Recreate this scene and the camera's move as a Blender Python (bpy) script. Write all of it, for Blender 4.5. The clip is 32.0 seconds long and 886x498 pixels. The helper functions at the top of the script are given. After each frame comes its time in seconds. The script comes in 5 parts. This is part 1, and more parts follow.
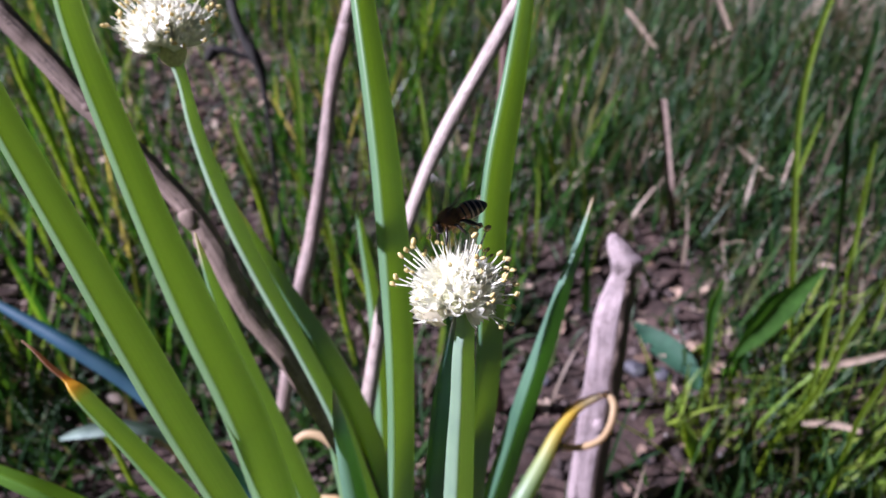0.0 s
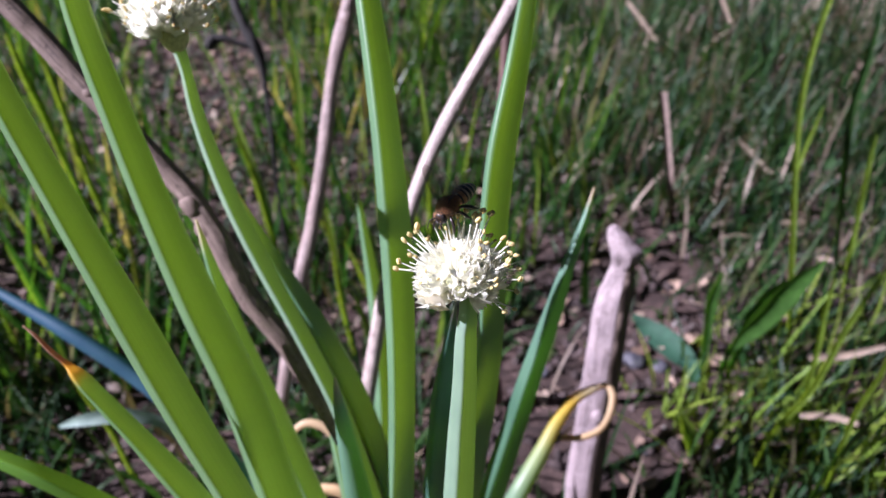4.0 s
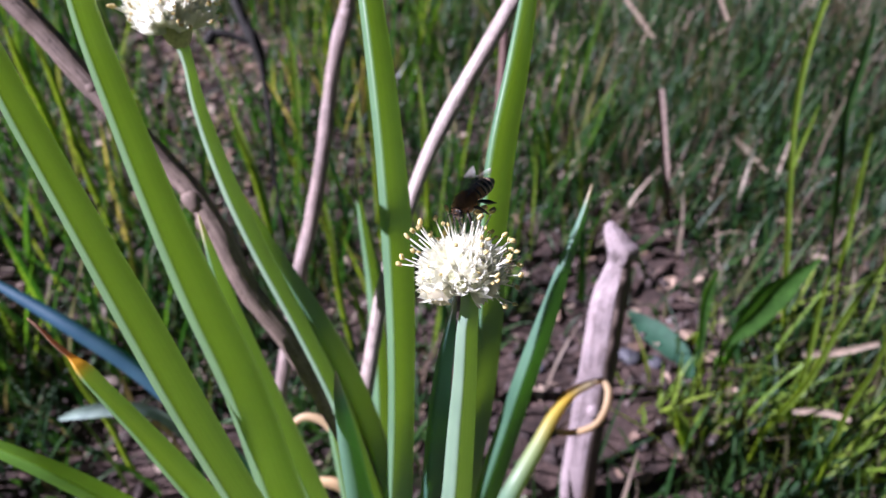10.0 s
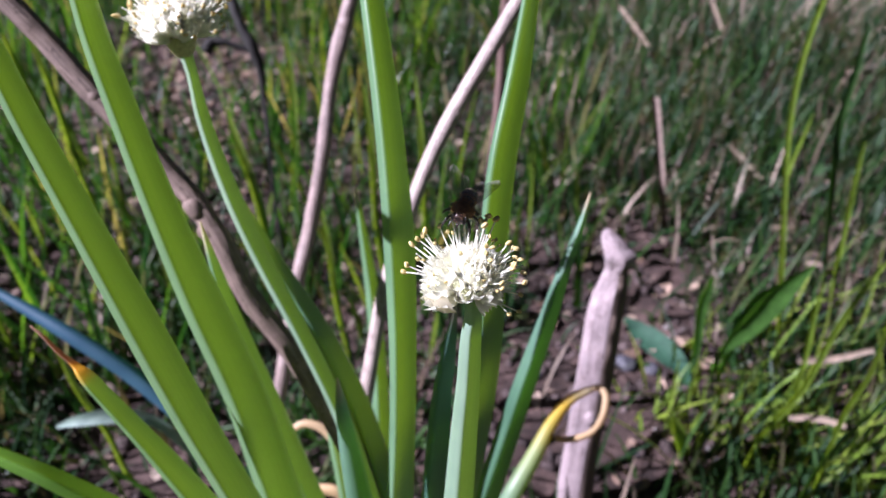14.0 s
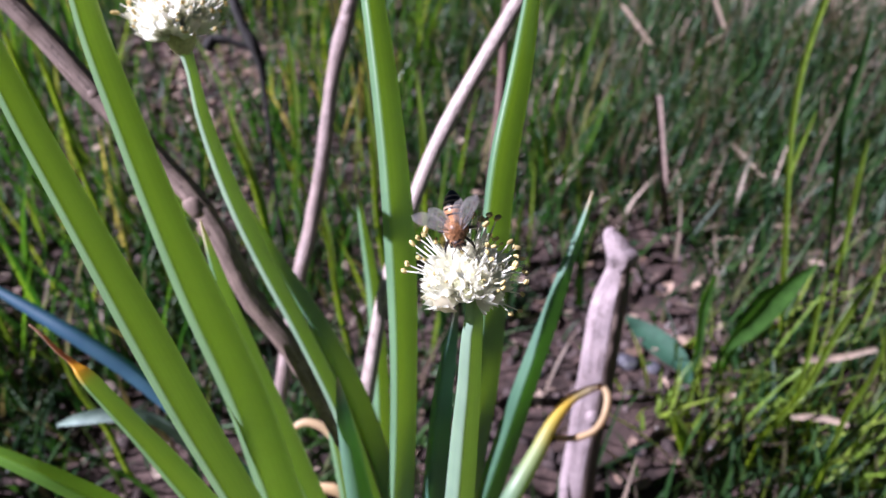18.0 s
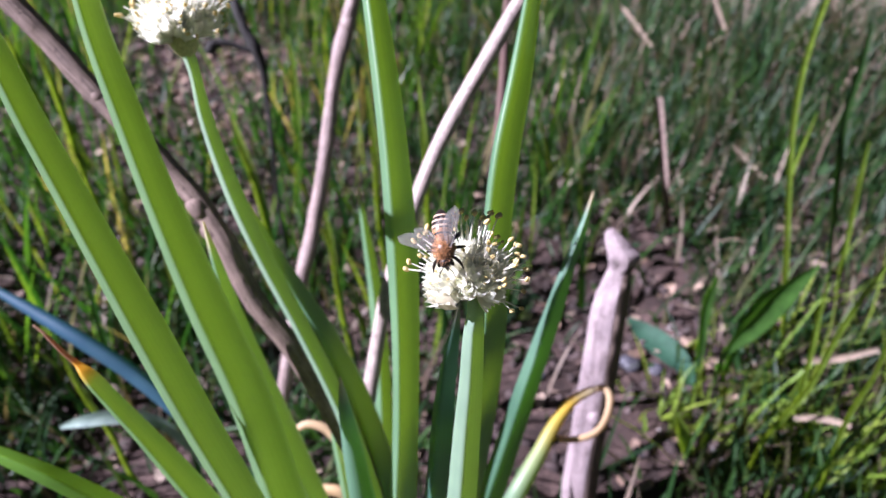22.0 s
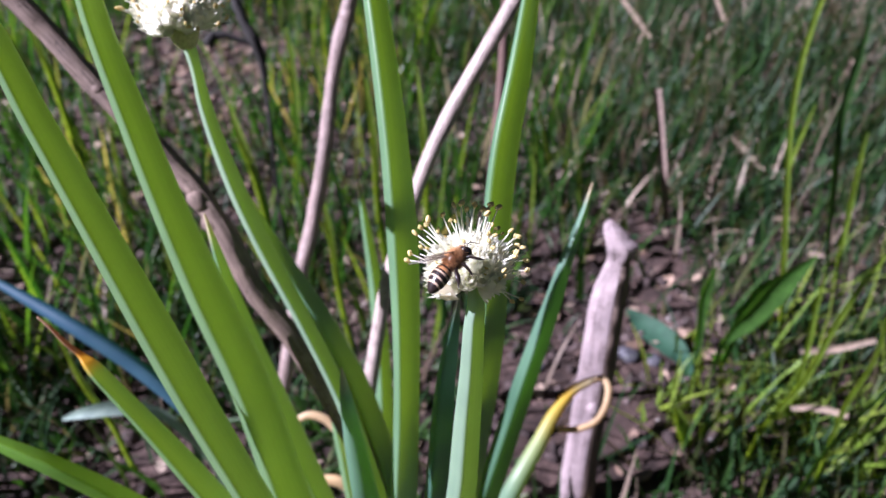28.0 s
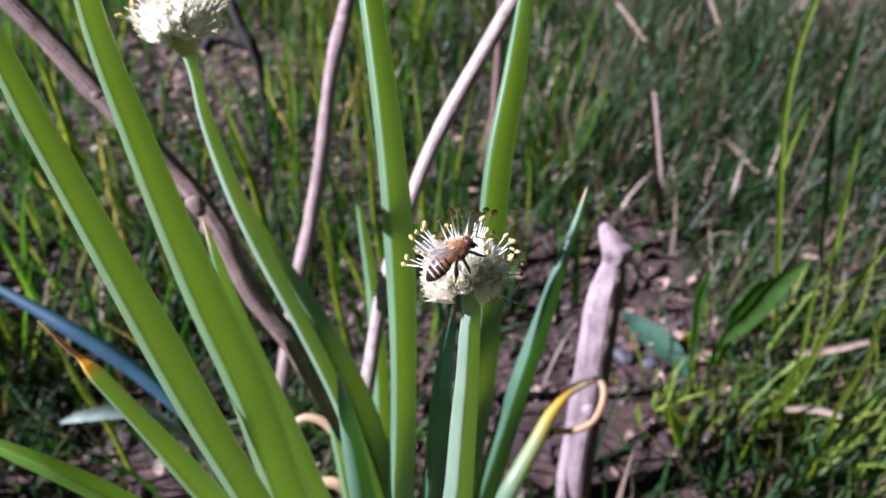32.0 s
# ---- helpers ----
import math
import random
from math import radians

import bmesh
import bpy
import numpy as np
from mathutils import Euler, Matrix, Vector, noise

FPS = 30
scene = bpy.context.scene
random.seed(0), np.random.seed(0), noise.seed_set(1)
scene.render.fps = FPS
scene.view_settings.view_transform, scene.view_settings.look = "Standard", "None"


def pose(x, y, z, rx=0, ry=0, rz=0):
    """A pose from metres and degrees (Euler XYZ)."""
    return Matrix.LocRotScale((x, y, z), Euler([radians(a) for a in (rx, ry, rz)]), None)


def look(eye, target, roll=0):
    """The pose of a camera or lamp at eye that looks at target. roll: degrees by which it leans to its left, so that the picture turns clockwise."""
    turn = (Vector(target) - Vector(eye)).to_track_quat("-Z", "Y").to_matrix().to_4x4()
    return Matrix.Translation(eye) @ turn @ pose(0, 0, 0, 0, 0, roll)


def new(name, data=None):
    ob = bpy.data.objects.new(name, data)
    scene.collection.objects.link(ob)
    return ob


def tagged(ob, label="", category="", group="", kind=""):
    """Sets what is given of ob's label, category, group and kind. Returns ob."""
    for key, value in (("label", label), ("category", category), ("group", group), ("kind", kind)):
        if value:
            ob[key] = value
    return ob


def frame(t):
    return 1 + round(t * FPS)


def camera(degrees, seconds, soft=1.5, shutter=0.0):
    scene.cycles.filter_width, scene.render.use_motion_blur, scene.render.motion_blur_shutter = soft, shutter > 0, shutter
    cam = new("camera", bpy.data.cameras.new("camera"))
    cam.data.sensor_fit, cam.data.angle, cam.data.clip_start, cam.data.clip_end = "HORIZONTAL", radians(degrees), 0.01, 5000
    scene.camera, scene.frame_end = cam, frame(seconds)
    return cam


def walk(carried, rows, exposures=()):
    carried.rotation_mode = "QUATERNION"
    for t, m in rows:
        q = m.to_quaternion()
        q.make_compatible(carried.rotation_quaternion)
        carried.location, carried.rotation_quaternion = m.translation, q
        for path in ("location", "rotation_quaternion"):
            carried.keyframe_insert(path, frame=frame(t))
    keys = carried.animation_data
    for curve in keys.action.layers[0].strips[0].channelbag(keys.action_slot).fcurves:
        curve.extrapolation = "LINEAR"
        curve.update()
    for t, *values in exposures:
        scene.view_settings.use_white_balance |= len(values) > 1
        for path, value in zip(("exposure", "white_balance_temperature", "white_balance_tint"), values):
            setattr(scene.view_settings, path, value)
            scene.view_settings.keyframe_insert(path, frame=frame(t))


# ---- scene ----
# Camera: a phone held close over a flowering onion
cam = camera(64.19, 32.0, soft=1.5)
cam.data.dof.use_dof = True
cam.data.dof.focus_distance = 0.163
cam.data.dof.aperture_fstop = 16.5
PATH = [
    (0, pose(0.00308, 0.00379, 0.53794, 52.453, 1.020, 0.306)),
    (0.5, pose(0.00299, 0.00308, 0.53823, 52.460, 0.933, 0.298)),
    (1, pose(0.00265, 0.00348, 0.53729, 52.309, 0.753, 0.279)),
    (1.5, pose(0.00415, 0.00350, 0.53665, 52.261, 0.880, 0.115)),
    (2, pose(0.00474, 0.00424, 0.53613, 52.189, 0.953, 0.178)),
    (2.5, pose(0.00468, 0.00445, 0.53641, 52.121, 0.971, 0.211)),
    (3, pose(0.00277, 0.00386, 0.53622, 52.018, 0.706, 0.421)),
    (3.5, pose(0.00211, 0.00258, 0.53651, 51.972, 0.727, 0.403)),
    (5.5, pose(0.00134, 0.00297, 0.53628, 51.661, 0.387, 0.319)),
    (6, pose(0.00142, 0.00192, 0.53753, 51.665, 0.372, 0.216)),
    (6.5, pose(0.00126, 0.00019, 0.53866, 51.657, 0.306, 0.203)),
    (7, pose(0.00156, -0.00049, 0.53975, 51.815, 0.260, 0.140)),
    (7.5, pose(0.00057, -0.00017, 0.53894, 51.876, 0.066, 0.195)),
    (8, pose(0.00150, -0.00037, 0.53852, 51.864, 0.041, 0.113)),
    (8.5, pose(0.00236, 0.00043, 0.53830, 51.873, 0.101, -0.000)),
    (9, pose(0.00213, 0.00100, 0.53751, 51.835, 0.127, 0.071)),
    (9.5, pose(0.00121, 0.00119, 0.53686, 51.677, 0.241, 0.221)),
    (10, pose(0.00052, 0.00025, 0.53850, 51.530, 0.228, 0.335)),
    (10.5, pose(-0.00001, -0.00097, 0.53891, 51.553, 0.212, 0.319)),
    (11, pose(-0.00069, -0.00106, 0.53936, 51.710, 0.158, 0.339)),
    (11.5, pose(-0.00074, -0.00002, 0.53916, 51.880, 0.016, 0.222)),
    (12, pose(0.00000, 0.00000, 0.54000, 52.000, -0.000, 0.000)),
    (12.5, pose(0.00032, 0.00007, 0.54092, 52.067, -0.014, -0.174)),
    (13, pose(0.00055, -0.00027, 0.54142, 52.100, -0.061, -0.220)),
    (13.5, pose(0.00003, -0.00104, 0.54020, 52.123, -0.154, -0.154)),
    (14, pose(-0.00171, -0.00121, 0.54004, 52.078, -0.036, 0.011)),
    (14.5, pose(-0.00246, -0.00193, 0.53926, 51.929, 0.025, 0.266)),
    (16.5, pose(-0.00130, -0.00001, 0.53846, 51.646, -0.042, 0.073)),
    (17, pose(-0.00026, 0.00028, 0.53875, 51.735, 0.113, -0.046)),
    (17.5, pose(-0.00015, -0.00038, 0.53882, 51.861, 0.092, -0.000)),
    (18, pose(-0.00152, 0.00012, 0.53924, 51.925, 0.013, 0.139)),
    (18.5, pose(-0.00180, -0.00049, 0.53882, 51.975, 0.027, 0.099)),
    (19, pose(0.00008, -0.00016, 0.53832, 51.986, 0.127, -0.062)),
    (19.5, pose(0.00005, -0.00065, 0.53933, 52.031, 0.068, -0.159)),
    (20, pose(0.00031, -0.00103, 0.54051, 52.072, 0.150, -0.250)),
    (20.5, pose(-0.00008, -0.00142, 0.54035, 52.134, 0.198, -0.229)),
    (21, pose(-0.00069, -0.00211, 0.54019, 52.157, 0.225, -0.052)),
    (21.5, pose(-0.00076, -0.00180, 0.53993, 52.239, 0.262, -0.001)),
    (22, pose(-0.00143, -0.00159, 0.53889, 52.225, 0.253, 0.147)),
    (22.5, pose(-0.00266, -0.00053, 0.53858, 52.103, 0.124, 0.201)),
    (23, pose(-0.00319, -0.00078, 0.53944, 51.978, -0.072, 0.130)),
    (23.5, pose(-0.00381, -0.00077, 0.53976, 51.906, -0.053, 0.103)),
    (24, pose(-0.00399, -0.00199, 0.53934, 51.864, -0.076, 0.071)),
    (24.5, pose(-0.00411, -0.00231, 0.53902, 51.867, -0.048, 0.256)),
    (25, pose(-0.00364, -0.00187, 0.53889, 51.895, 0.109, 0.284)),
    (25.5, pose(-0.00189, -0.00107, 0.53870, 51.964, 0.341, 0.206)),
    (27.5, pose(-0.00155, -0.00223, 0.53973, 51.647, 0.328, -0.030)),
    (28, pose(-0.00188, -0.00314, 0.53988, 51.579, 0.285, -0.005)),
    (28.5, pose(-0.00193, -0.00319, 0.54025, 51.613, 0.269, 0.016)),
    (29, pose(-0.00208, -0.00261, 0.53963, 51.710, 0.326, 0.003)),
    (29.5, pose(-0.00181, -0.00184, 0.53960, 51.737, 0.312, 0.021)),
    (30, pose(-0.00110, -0.00259, 0.54009, 51.793, 0.326, -0.032)),
    (30.5, pose(-0.00102, -0.00311, 0.54133, 51.797, 0.246, -0.056)),
    (31, pose(-0.00100, -0.00403, 0.54165, 51.716, 0.325, -0.251)),
    (31.5, pose(-0.00116, -0.00466, 0.54212, 51.715, 0.254, -0.302)),
    (32, pose(-0.00187, -0.00531, 0.54230, 51.759, 0.196, -0.317)),
]
walk(cam, PATH, exposures=[(t, e + 0.02, 5350, 22) for t, e in ((0.0, 1.22), (4.0, 1.30), (20.0, 1.39), (22.5, 1.57), (25.0, 1.57), (28.0, 1.39), (32.0, 1.39))])

# Light: late sun from the far left side, clear sky
SUN_AZ, SUN_EL = -100.0, 40.0
world = bpy.data.worlds.new("sky")
scene.world = world
world.use_nodes = True
wn = world.node_tree.nodes
sky = wn.new("ShaderNodeTexSky")
sky.sky_type, sky.sun_disc = "NISHITA", False
sky.sun_elevation, sky.sun_rotation = radians(SUN_EL), radians(SUN_AZ)
world.node_tree.links.new(sky.outputs[0], wn["Background"].inputs[0])
wn["Background"].inputs[1].default_value = 0.0045
sun = new("sun", bpy.data.lights.new("sun", "SUN"))
sun.data.energy, sun.data.angle, sun.data.color = 5.0, radians(0.53), (1.0, 0.89, 0.85)
sun_way = Vector((math.sin(radians(SUN_AZ)) * math.cos(radians(SUN_EL)), math.cos(radians(SUN_AZ)) * math.cos(radians(SUN_EL)), math.sin(radians(SUN_EL))))
sun.matrix_world = look(sun_way * 5, (0, 0, 0))


# ---- materials ----
def mat(name):
    m = bpy.data.materials.new(name)
    m.use_nodes = True
    nt = m.node_tree
    return m, nt, nt.nodes["Principled BSDF"], nt.nodes["Material Output"]


def node(nt, kind, links=(), **values):
    n = nt.nodes.new(kind)
    for i, v in values.items():
        n.inputs[i.replace("_", " ")].default_value = v
    for i, s in links:
        nt.links.new(s, n.inputs[i])
    return n


def ramp(nt, source, stops):
    n = nt.nodes.new("ShaderNodeValToRGB")
    e = n.color_ramp.elements
    while len(e) < len(stops):
        e.new(0.5)
    for el, (p, c) in zip(e, stops):
        el.position, el.color = p, (*c, 1)
    nt.links.new(source, n.inputs[0])
    return n.outputs[0]


def mixed(nt, fac, a, b, blend="MIX"):
    n = nt.nodes.new("ShaderNodeMix")
    n.data_type, n.blend_type = "RGBA", blend
    for i, v in ((0, fac), (6, a), (7, b)):
        if isinstance(v, (int, float)):
            n.inputs[i].default_value = v
        elif isinstance(v, tuple):
            n.inputs[i].default_value = (*v, 1)
        else:
            nt.links.new(v, n.inputs[i])
    return n.outputs[2]


def noise_tex(nt, scale, detail=4, rough=0.55, coords="Object", stretch=None):
    tc = nt.nodes.new("ShaderNodeTexCoord").outputs[coords]
    if stretch:
        mp = node(nt, "ShaderNodeMapping", [(0, tc)])
        mp.inputs["Scale"].default_value = stretch
        tc = mp.outputs[0]
    return node(nt, "ShaderNodeTexNoise", [("Vector", tc)], Scale=scale, Detail=detail, Roughness=rough).outputs[0]


def bump(nt, bsdf, height, strength, distance):
    b = node(nt, "ShaderNodeBump", [("Height", height)], Strength=strength, Distance=distance)
    nt.links.new(b.outputs[0], bsdf.inputs["Normal"])
    return b


def thin(nt, bsdf, out, colour, share):
    """Lets part of the light through a thin leaf."""
    tr = nt.nodes.new("ShaderNodeBsdfTranslucent")
    if isinstance(colour, tuple):
        tr.inputs[0].default_value = (*colour, 1)
    else:
        nt.links.new(colour, tr.inputs[0])
    mx = nt.nodes.new("ShaderNodeMixShader")
    mx.inputs[0].default_value = share
    nt.links.new(bsdf.outputs[0], mx.inputs[1])
    nt.links.new(tr.outputs[0], mx.inputs[2])
    nt.links.new(mx.outputs[0], out.inputs[0])


def onion_leaf(name, stops, through_stops, share=0.37, rough=0.42):
    """Waxy hollow leaf: colours run from the tip (0) to the base (1)."""
    m, nt, bs, out = mat(name)
    uv = nt.nodes.new("ShaderNodeTexCoord").outputs["UV"]
    sep = node(nt, "ShaderNodeSeparateXYZ", [(0, uv)])
    wob = node(nt, "ShaderNodeMath", [(0, noise_tex(nt, 90))])
    wob.operation = "MULTIPLY_ADD"
    wob.inputs[1].default_value = 0.02
    nt.links.new(sep.outputs[1], wob.inputs[2])
    streak = noise_tex(nt, 1.0, 3, 0.6, "UV", (70, 3.0, 1))
    patch = noise_tex(nt, 55, 5)
    rnd = nt.nodes.new("ShaderNodeObjectInfo").outputs["Random"]
    base = ramp(nt, wob.outputs[0], stops)
    lit = ramp(nt, wob.outputs[0], through_stops)
    dark = ramp(nt, streak, [(0.3, (0.90, 0.92, 0.91)), (0.7, (1.05, 1.03, 1.0))])
    tone = ramp(nt, rnd, [(0, (0.85, 0.95, 1.0)), (1, (1.12, 1.04, 0.9))])
    spots = ramp(nt, patch, [(0.35, (0.88, 0.9, 0.9)), (0.65, (1.05, 1.05, 1.0))])
    for tint in (dark, tone, spots):
        base = mixed(nt, 1.0, base, tint, "MULTIPLY")
    lit = mixed(nt, 1.0, lit, dark, "MULTIPLY")
    nt.links.new(base, bs.inputs["Base Color"])
    ro = node(nt, "ShaderNodeMapRange", [(0, patch)])
    ro.inputs["To Min"].default_value, ro.inputs["To Max"].default_value = rough - 0.06, rough + 0.12
    nt.links.new(ro.outputs[0], bs.inputs["Roughness"])
    bs.inputs["Specular IOR Level"].default_value = 0.6
    bs.inputs["Coat Weight"].default_value = 0.12
    bs.inputs["Coat Roughness"].default_value = 0.38
    bump(nt, bs, streak, 0.06, 0.0004)
    thin(nt, bs, out, lit, share)
    return m


WAX = [(0.0, (0.70, 0.60, 0.46)), (0.03, (0.60, 0.54, 0.36)), (0.05, (0.17, 0.29, 0.18)), (0.6, (0.17, 0.29, 0.18)), (1.0, (0.20, 0.32, 0.22))]
GLOW = [(0.0, (0.80, 0.60, 0.10)), (0.04, (0.66, 0.86, 0.0)), (1.0, (0.68, 0.86, 0.0))]
leaf_mat = onion_leaf("onion_leaf", WAX, GLOW)
stalk_mat = onion_leaf("onion_stalk", [(0.0, (0.33, 0.46, 0.40)), (0.4, (0.28, 0.42, 0.36)), (1.0, (0.26, 0.40, 0.33))], GLOW[1:])
# Darker from tip to base: shade on the leaf, painted into its colour
leaf_teal_shade = onion_leaf("onion_leaf_teal_shade", [(0.0, (0.70, 0.55, 0.42)), (0.02, (0.62, 0.52, 0.40)), (0.04, (0.18, 0.31, 0.26)), (0.3, (0.08, 0.17, 0.12)), (1.0, (0.055, 0.13, 0.085))], [(0.0, (0.6, 0.5, 0.2)), (0.05, (0.40, 0.70, 0.06)), (1.0, (0.45, 0.74, 0.02))], 0.34)
leaf_low = onion_leaf("onion_leaf_low", [(0.0, (0.15, 0.32, 0.06)), (1.0, (0.16, 0.32, 0.08))], GLOW[1:], 0.45)
# Blue sky light on a leaf out of the sun, put into its colour
leaf_skylit = onion_leaf("onion_leaf_skylit", [(0.0, (0.07, 0.14, 0.24)), (1.0, (0.07, 0.15, 0.19))], [(0.0, (0.10, 0.42, 0.06)), (1.0, (0.14, 0.46, 0.05))], 0.35)
leaf_orange = onion_leaf("onion_leaf_dry_tip", [(0.0, (0.60, 0.36, 0.25)), (0.050, (0.50, 0.26, 0.15)), (0.057, (0.85, 0.42, 0.02)), (0.067, (0.85, 0.45, 0.02)), (0.078, (0.22, 0.34, 0.15))],
                         [(0.0, (0.5, 0.2, 0.06)), (0.05, (0.7, 0.26, 0.02)), (0.066, (0.95, 0.5, 0.01)), (0.078, (0.66, 0.82, 0.0))], 0.42)
leaf_yellow = onion_leaf("onion_leaf_yellow", [(0.0, (0.72, 0.55, 0.38)), (0.05, (0.74, 0.55, 0.28)), (0.10, (0.80, 0.50, 0.06)), (0.16, (0.70, 0.50, 0.08)), (0.25, (0.36, 0.40, 0.16)), (0.4, (0.20, 0.30, 0.20))],
                         [(0.0, (0.8, 0.6, 0.36)), (0.10, (0.9, 0.6, 0.04)), (0.17, (0.85, 0.62, 0.02)), (0.28, (0.46, 0.60, 0.02))], 0.34)
dry_skin = onion_leaf("dry_leaf_skin", [(0.0, (0.62, 0.43, 0.25)), (1.0, (0.66, 0.50, 0.33))], [(0.0, (0.7, 0.5, 0.3)), (1.0, (0.7, 0.5, 0.3))], 0.3, 0.55)


def bark(name, a, b, c, rough=0.8, scale=1.0):
    m, nt, bs, out = mat(name)
    fib = noise_tex(nt, 1.0, 6, 0.65, "UV", (26, 22 * scale, 1))
    blot = noise_tex(nt, 130 * scale, 5)
    speck = noise_tex(nt, 600 * scale, 3)
    col = ramp(nt, fib, [(0.3, a), (0.55, b), (0.75, c)])
    col = mixed(nt, 1.0, col, ramp(nt, blot, [(0.3, (0.72, 0.7, 0.7)), (0.7, (1.15, 1.12, 1.1))]), "MULTIPLY")
    col = mixed(nt, 1.0, col, ramp(nt, speck, [(0.34, (0.6, 0.58, 0.55)), (0.42, (1, 1, 1))]), "MULTIPLY")
    nt.links.new(col, bs.inputs["Base Color"])
    bs.inputs["Roughness"].default_value = rough
    bump(nt, bs, fib, 0.5, 0.0012)
    return m


bark_dark = bark("bark_dark", (0.08, 0.056, 0.045), (0.21, 0.155, 0.125), (0.36, 0.28, 0.24))
bark_pale = bark("bark_pale", (0.17, 0.12, 0.10), (0.34, 0.265, 0.245), (0.48, 0.40, 0.38), 0.55)
bark_bleached = bark("bark_bleached", (0.26, 0.20, 0.17), (0.47, 0.395, 0.36), (0.62, 0.55, 0.52), 0.45)
bark_red = bark("bark_red", (0.09, 0.05, 0.045), (0.14, 0.085, 0.07), (0.2, 0.13, 0.11))
bark_black = bark("bark_black", (0.012, 0.01, 0.01), (0.02, 0.018, 0.016), (0.04, 0.035, 0.03))
stake_wood = bark("weathered_wood", (0.25, 0.195, 0.20), (0.39, 0.32, 0.33), (0.49, 0.42, 0.43), 0.75, 0.6)


def soil_material():
    m, nt, bs, out = mat("soil")
    big, mid, fine = noise_tex(nt, 5), noise_tex(nt, 45, 6), noise_tex(nt, 300, 4)
    col = ramp(nt, mid, [(0.3, (0.022, 0.014, 0.012)), (0.5, (0.055, 0.037, 0.032)), (0.72, (0.14, 0.10, 0.09))])
    col = mixed(nt, 1.0, col, ramp(nt, big, [(0.3, (0.75, 0.72, 0.7)), (0.7, (1.15, 1.1, 1.08))]), "MULTIPLY")
    col = mixed(nt, 1.0, col, ramp(nt, fine, [(0.35, (0.55, 0.5, 0.48)), (0.65, (1.25, 1.2, 1.15))]), "MULTIPLY")
    # away from the bed the soil is overgrown with short sward
    far = node(nt, "ShaderNodeVectorMath", [(0, nt.nodes.new("ShaderNodeTexCoord").outputs["Object"])])
    far.operation = "DISTANCE"
    far.inputs[1].default_value = (0.1, 0.9, 0.0)
    grown = node(nt, "ShaderNodeMath", [(0, noise_tex(nt, 1.6, 5)), (1, far.outputs["Value"])])
    grown.operation = "MULTIPLY"
    sward = ramp(nt, fine, [(0.3, (0.02, 0.04, 0.012)), (0.55, (0.045, 0.085, 0.02)), (0.75, (0.12, 0.12, 0.05))])
    cover = node(nt, "ShaderNodeMapRange", [(0, grown.outputs[0])])
    cover.inputs["From Min"].default_value, cover.inputs["From Max"].default_value = 0.75, 1.9
    col = mixed(nt, cover.outputs[0], col, sward)
    nt.links.new(col, bs.inputs["Base Color"])
    bs.inputs["Roughness"].default_value = 0.95
    bump(nt, bs, fine, 0.7, 0.003)
    return m


soil_mat = soil_material()


def island_material(name, stops, through_colour=None, share=0.4, rough=0.5, scale=120):
    """Colour changes from piece to piece, with a little mottling."""
    m, nt, bs, out = mat(name)
    rnd = nt.nodes.new("ShaderNodeNewGeometry").outputs["Random Per Island"]
    col = ramp(nt, rnd, stops)
    col = mixed(nt, 1.0, col, ramp(nt, noise_tex(nt, scale, 4), [(0.3, (0.7, 0.72, 0.7)), (0.7, (1.2, 1.15, 1.1))]), "MULTIPLY")
    nt.links.new(col, bs.inputs["Base Color"])
    bs.inputs["Roughness"].default_value = rough
    if through_colour:
        lit = mixed(nt, 1.0, col, through_colour, "MULTIPLY")
        thin(nt, bs, out, lit, share)
    return m


grass_mat = island_material("grass", [(0, (0.014, 0.05, 0.012)), (0.35, (0.03, 0.095, 0.014)), (0.68, (0.07, 0.15, 0.016)), (0.88, (0.13, 0.19, 0.02)), (0.94, (0.22, 0.19, 0.10)), (1, (0.34, 0.28, 0.19))], (2.1, 2.1, 0.6), 0.42, 0.3)
grass_dark = island_material("grass_dark", [(0, (0.010, 0.034, 0.012)), (0.35, (0.020, 0.062, 0.016)), (0.70, (0.042, 0.100, 0.018)), (0.80, (0.09, 0.10, 0.04)), (0.87, (0.13, 0.095, 0.07)), (1, (0.28, 0.22, 0.18))], (1.7, 1.8, 0.7), 0.34, 0.5)
blade_mat = island_material("grass_blade", [(0, (0.18, 0.30, 0.04)), (1, (0.30, 0.40, 0.06))], (1.9, 1.8, 0.5), 0.5, 0.42)
weed_mat = island_material("weed_leaf", [(0, (0.065, 0.15, 0.035)), (1, (0.095, 0.20, 0.045))], (2.8, 2.9, 0.9), 0.55, 0.3)
weed_pale = island_material("weed_leaf_pale", [(0, (0.24, 0.34, 0.30)), (1, (0.32, 0.42, 0.38))], (1.2, 1.3, 0.9), 0.25, 0.5)
weed_blue = island_material("weed_leaf_dark", [(0, (0.02, 0.075, 0.045)), (1, (0.03, 0.09, 0.05))], (1.5, 1.8, 0.8), 0.25, 0.75)
weed_dark = island_material("weed_leaf_deep", [(0, (0.012, 0.034, 0.016)), (0.6, (0.024, 0.06, 0.022)), (1, (0.045, 0.095, 0.03))], (1.5, 1.7, 0.7), 0.25, 0.6)
litter_mat = island_material("dry_litter", [(0, (0.16, 0.10, 0.07)), (0.4, (0.30, 0.20, 0.15)), (0.7, (0.42, 0.31, 0.24)), (1, (0.55, 0.44, 0.36))], (0.8, 0.75, 0.7), 0.2, 0.7)
straw_mat = island_material("straw", [(0, (0.17, 0.125, 0.09)), (0.6, (0.30, 0.235, 0.18)), (1, (0.42, 0.35, 0.29))], None, 0, 0.6)
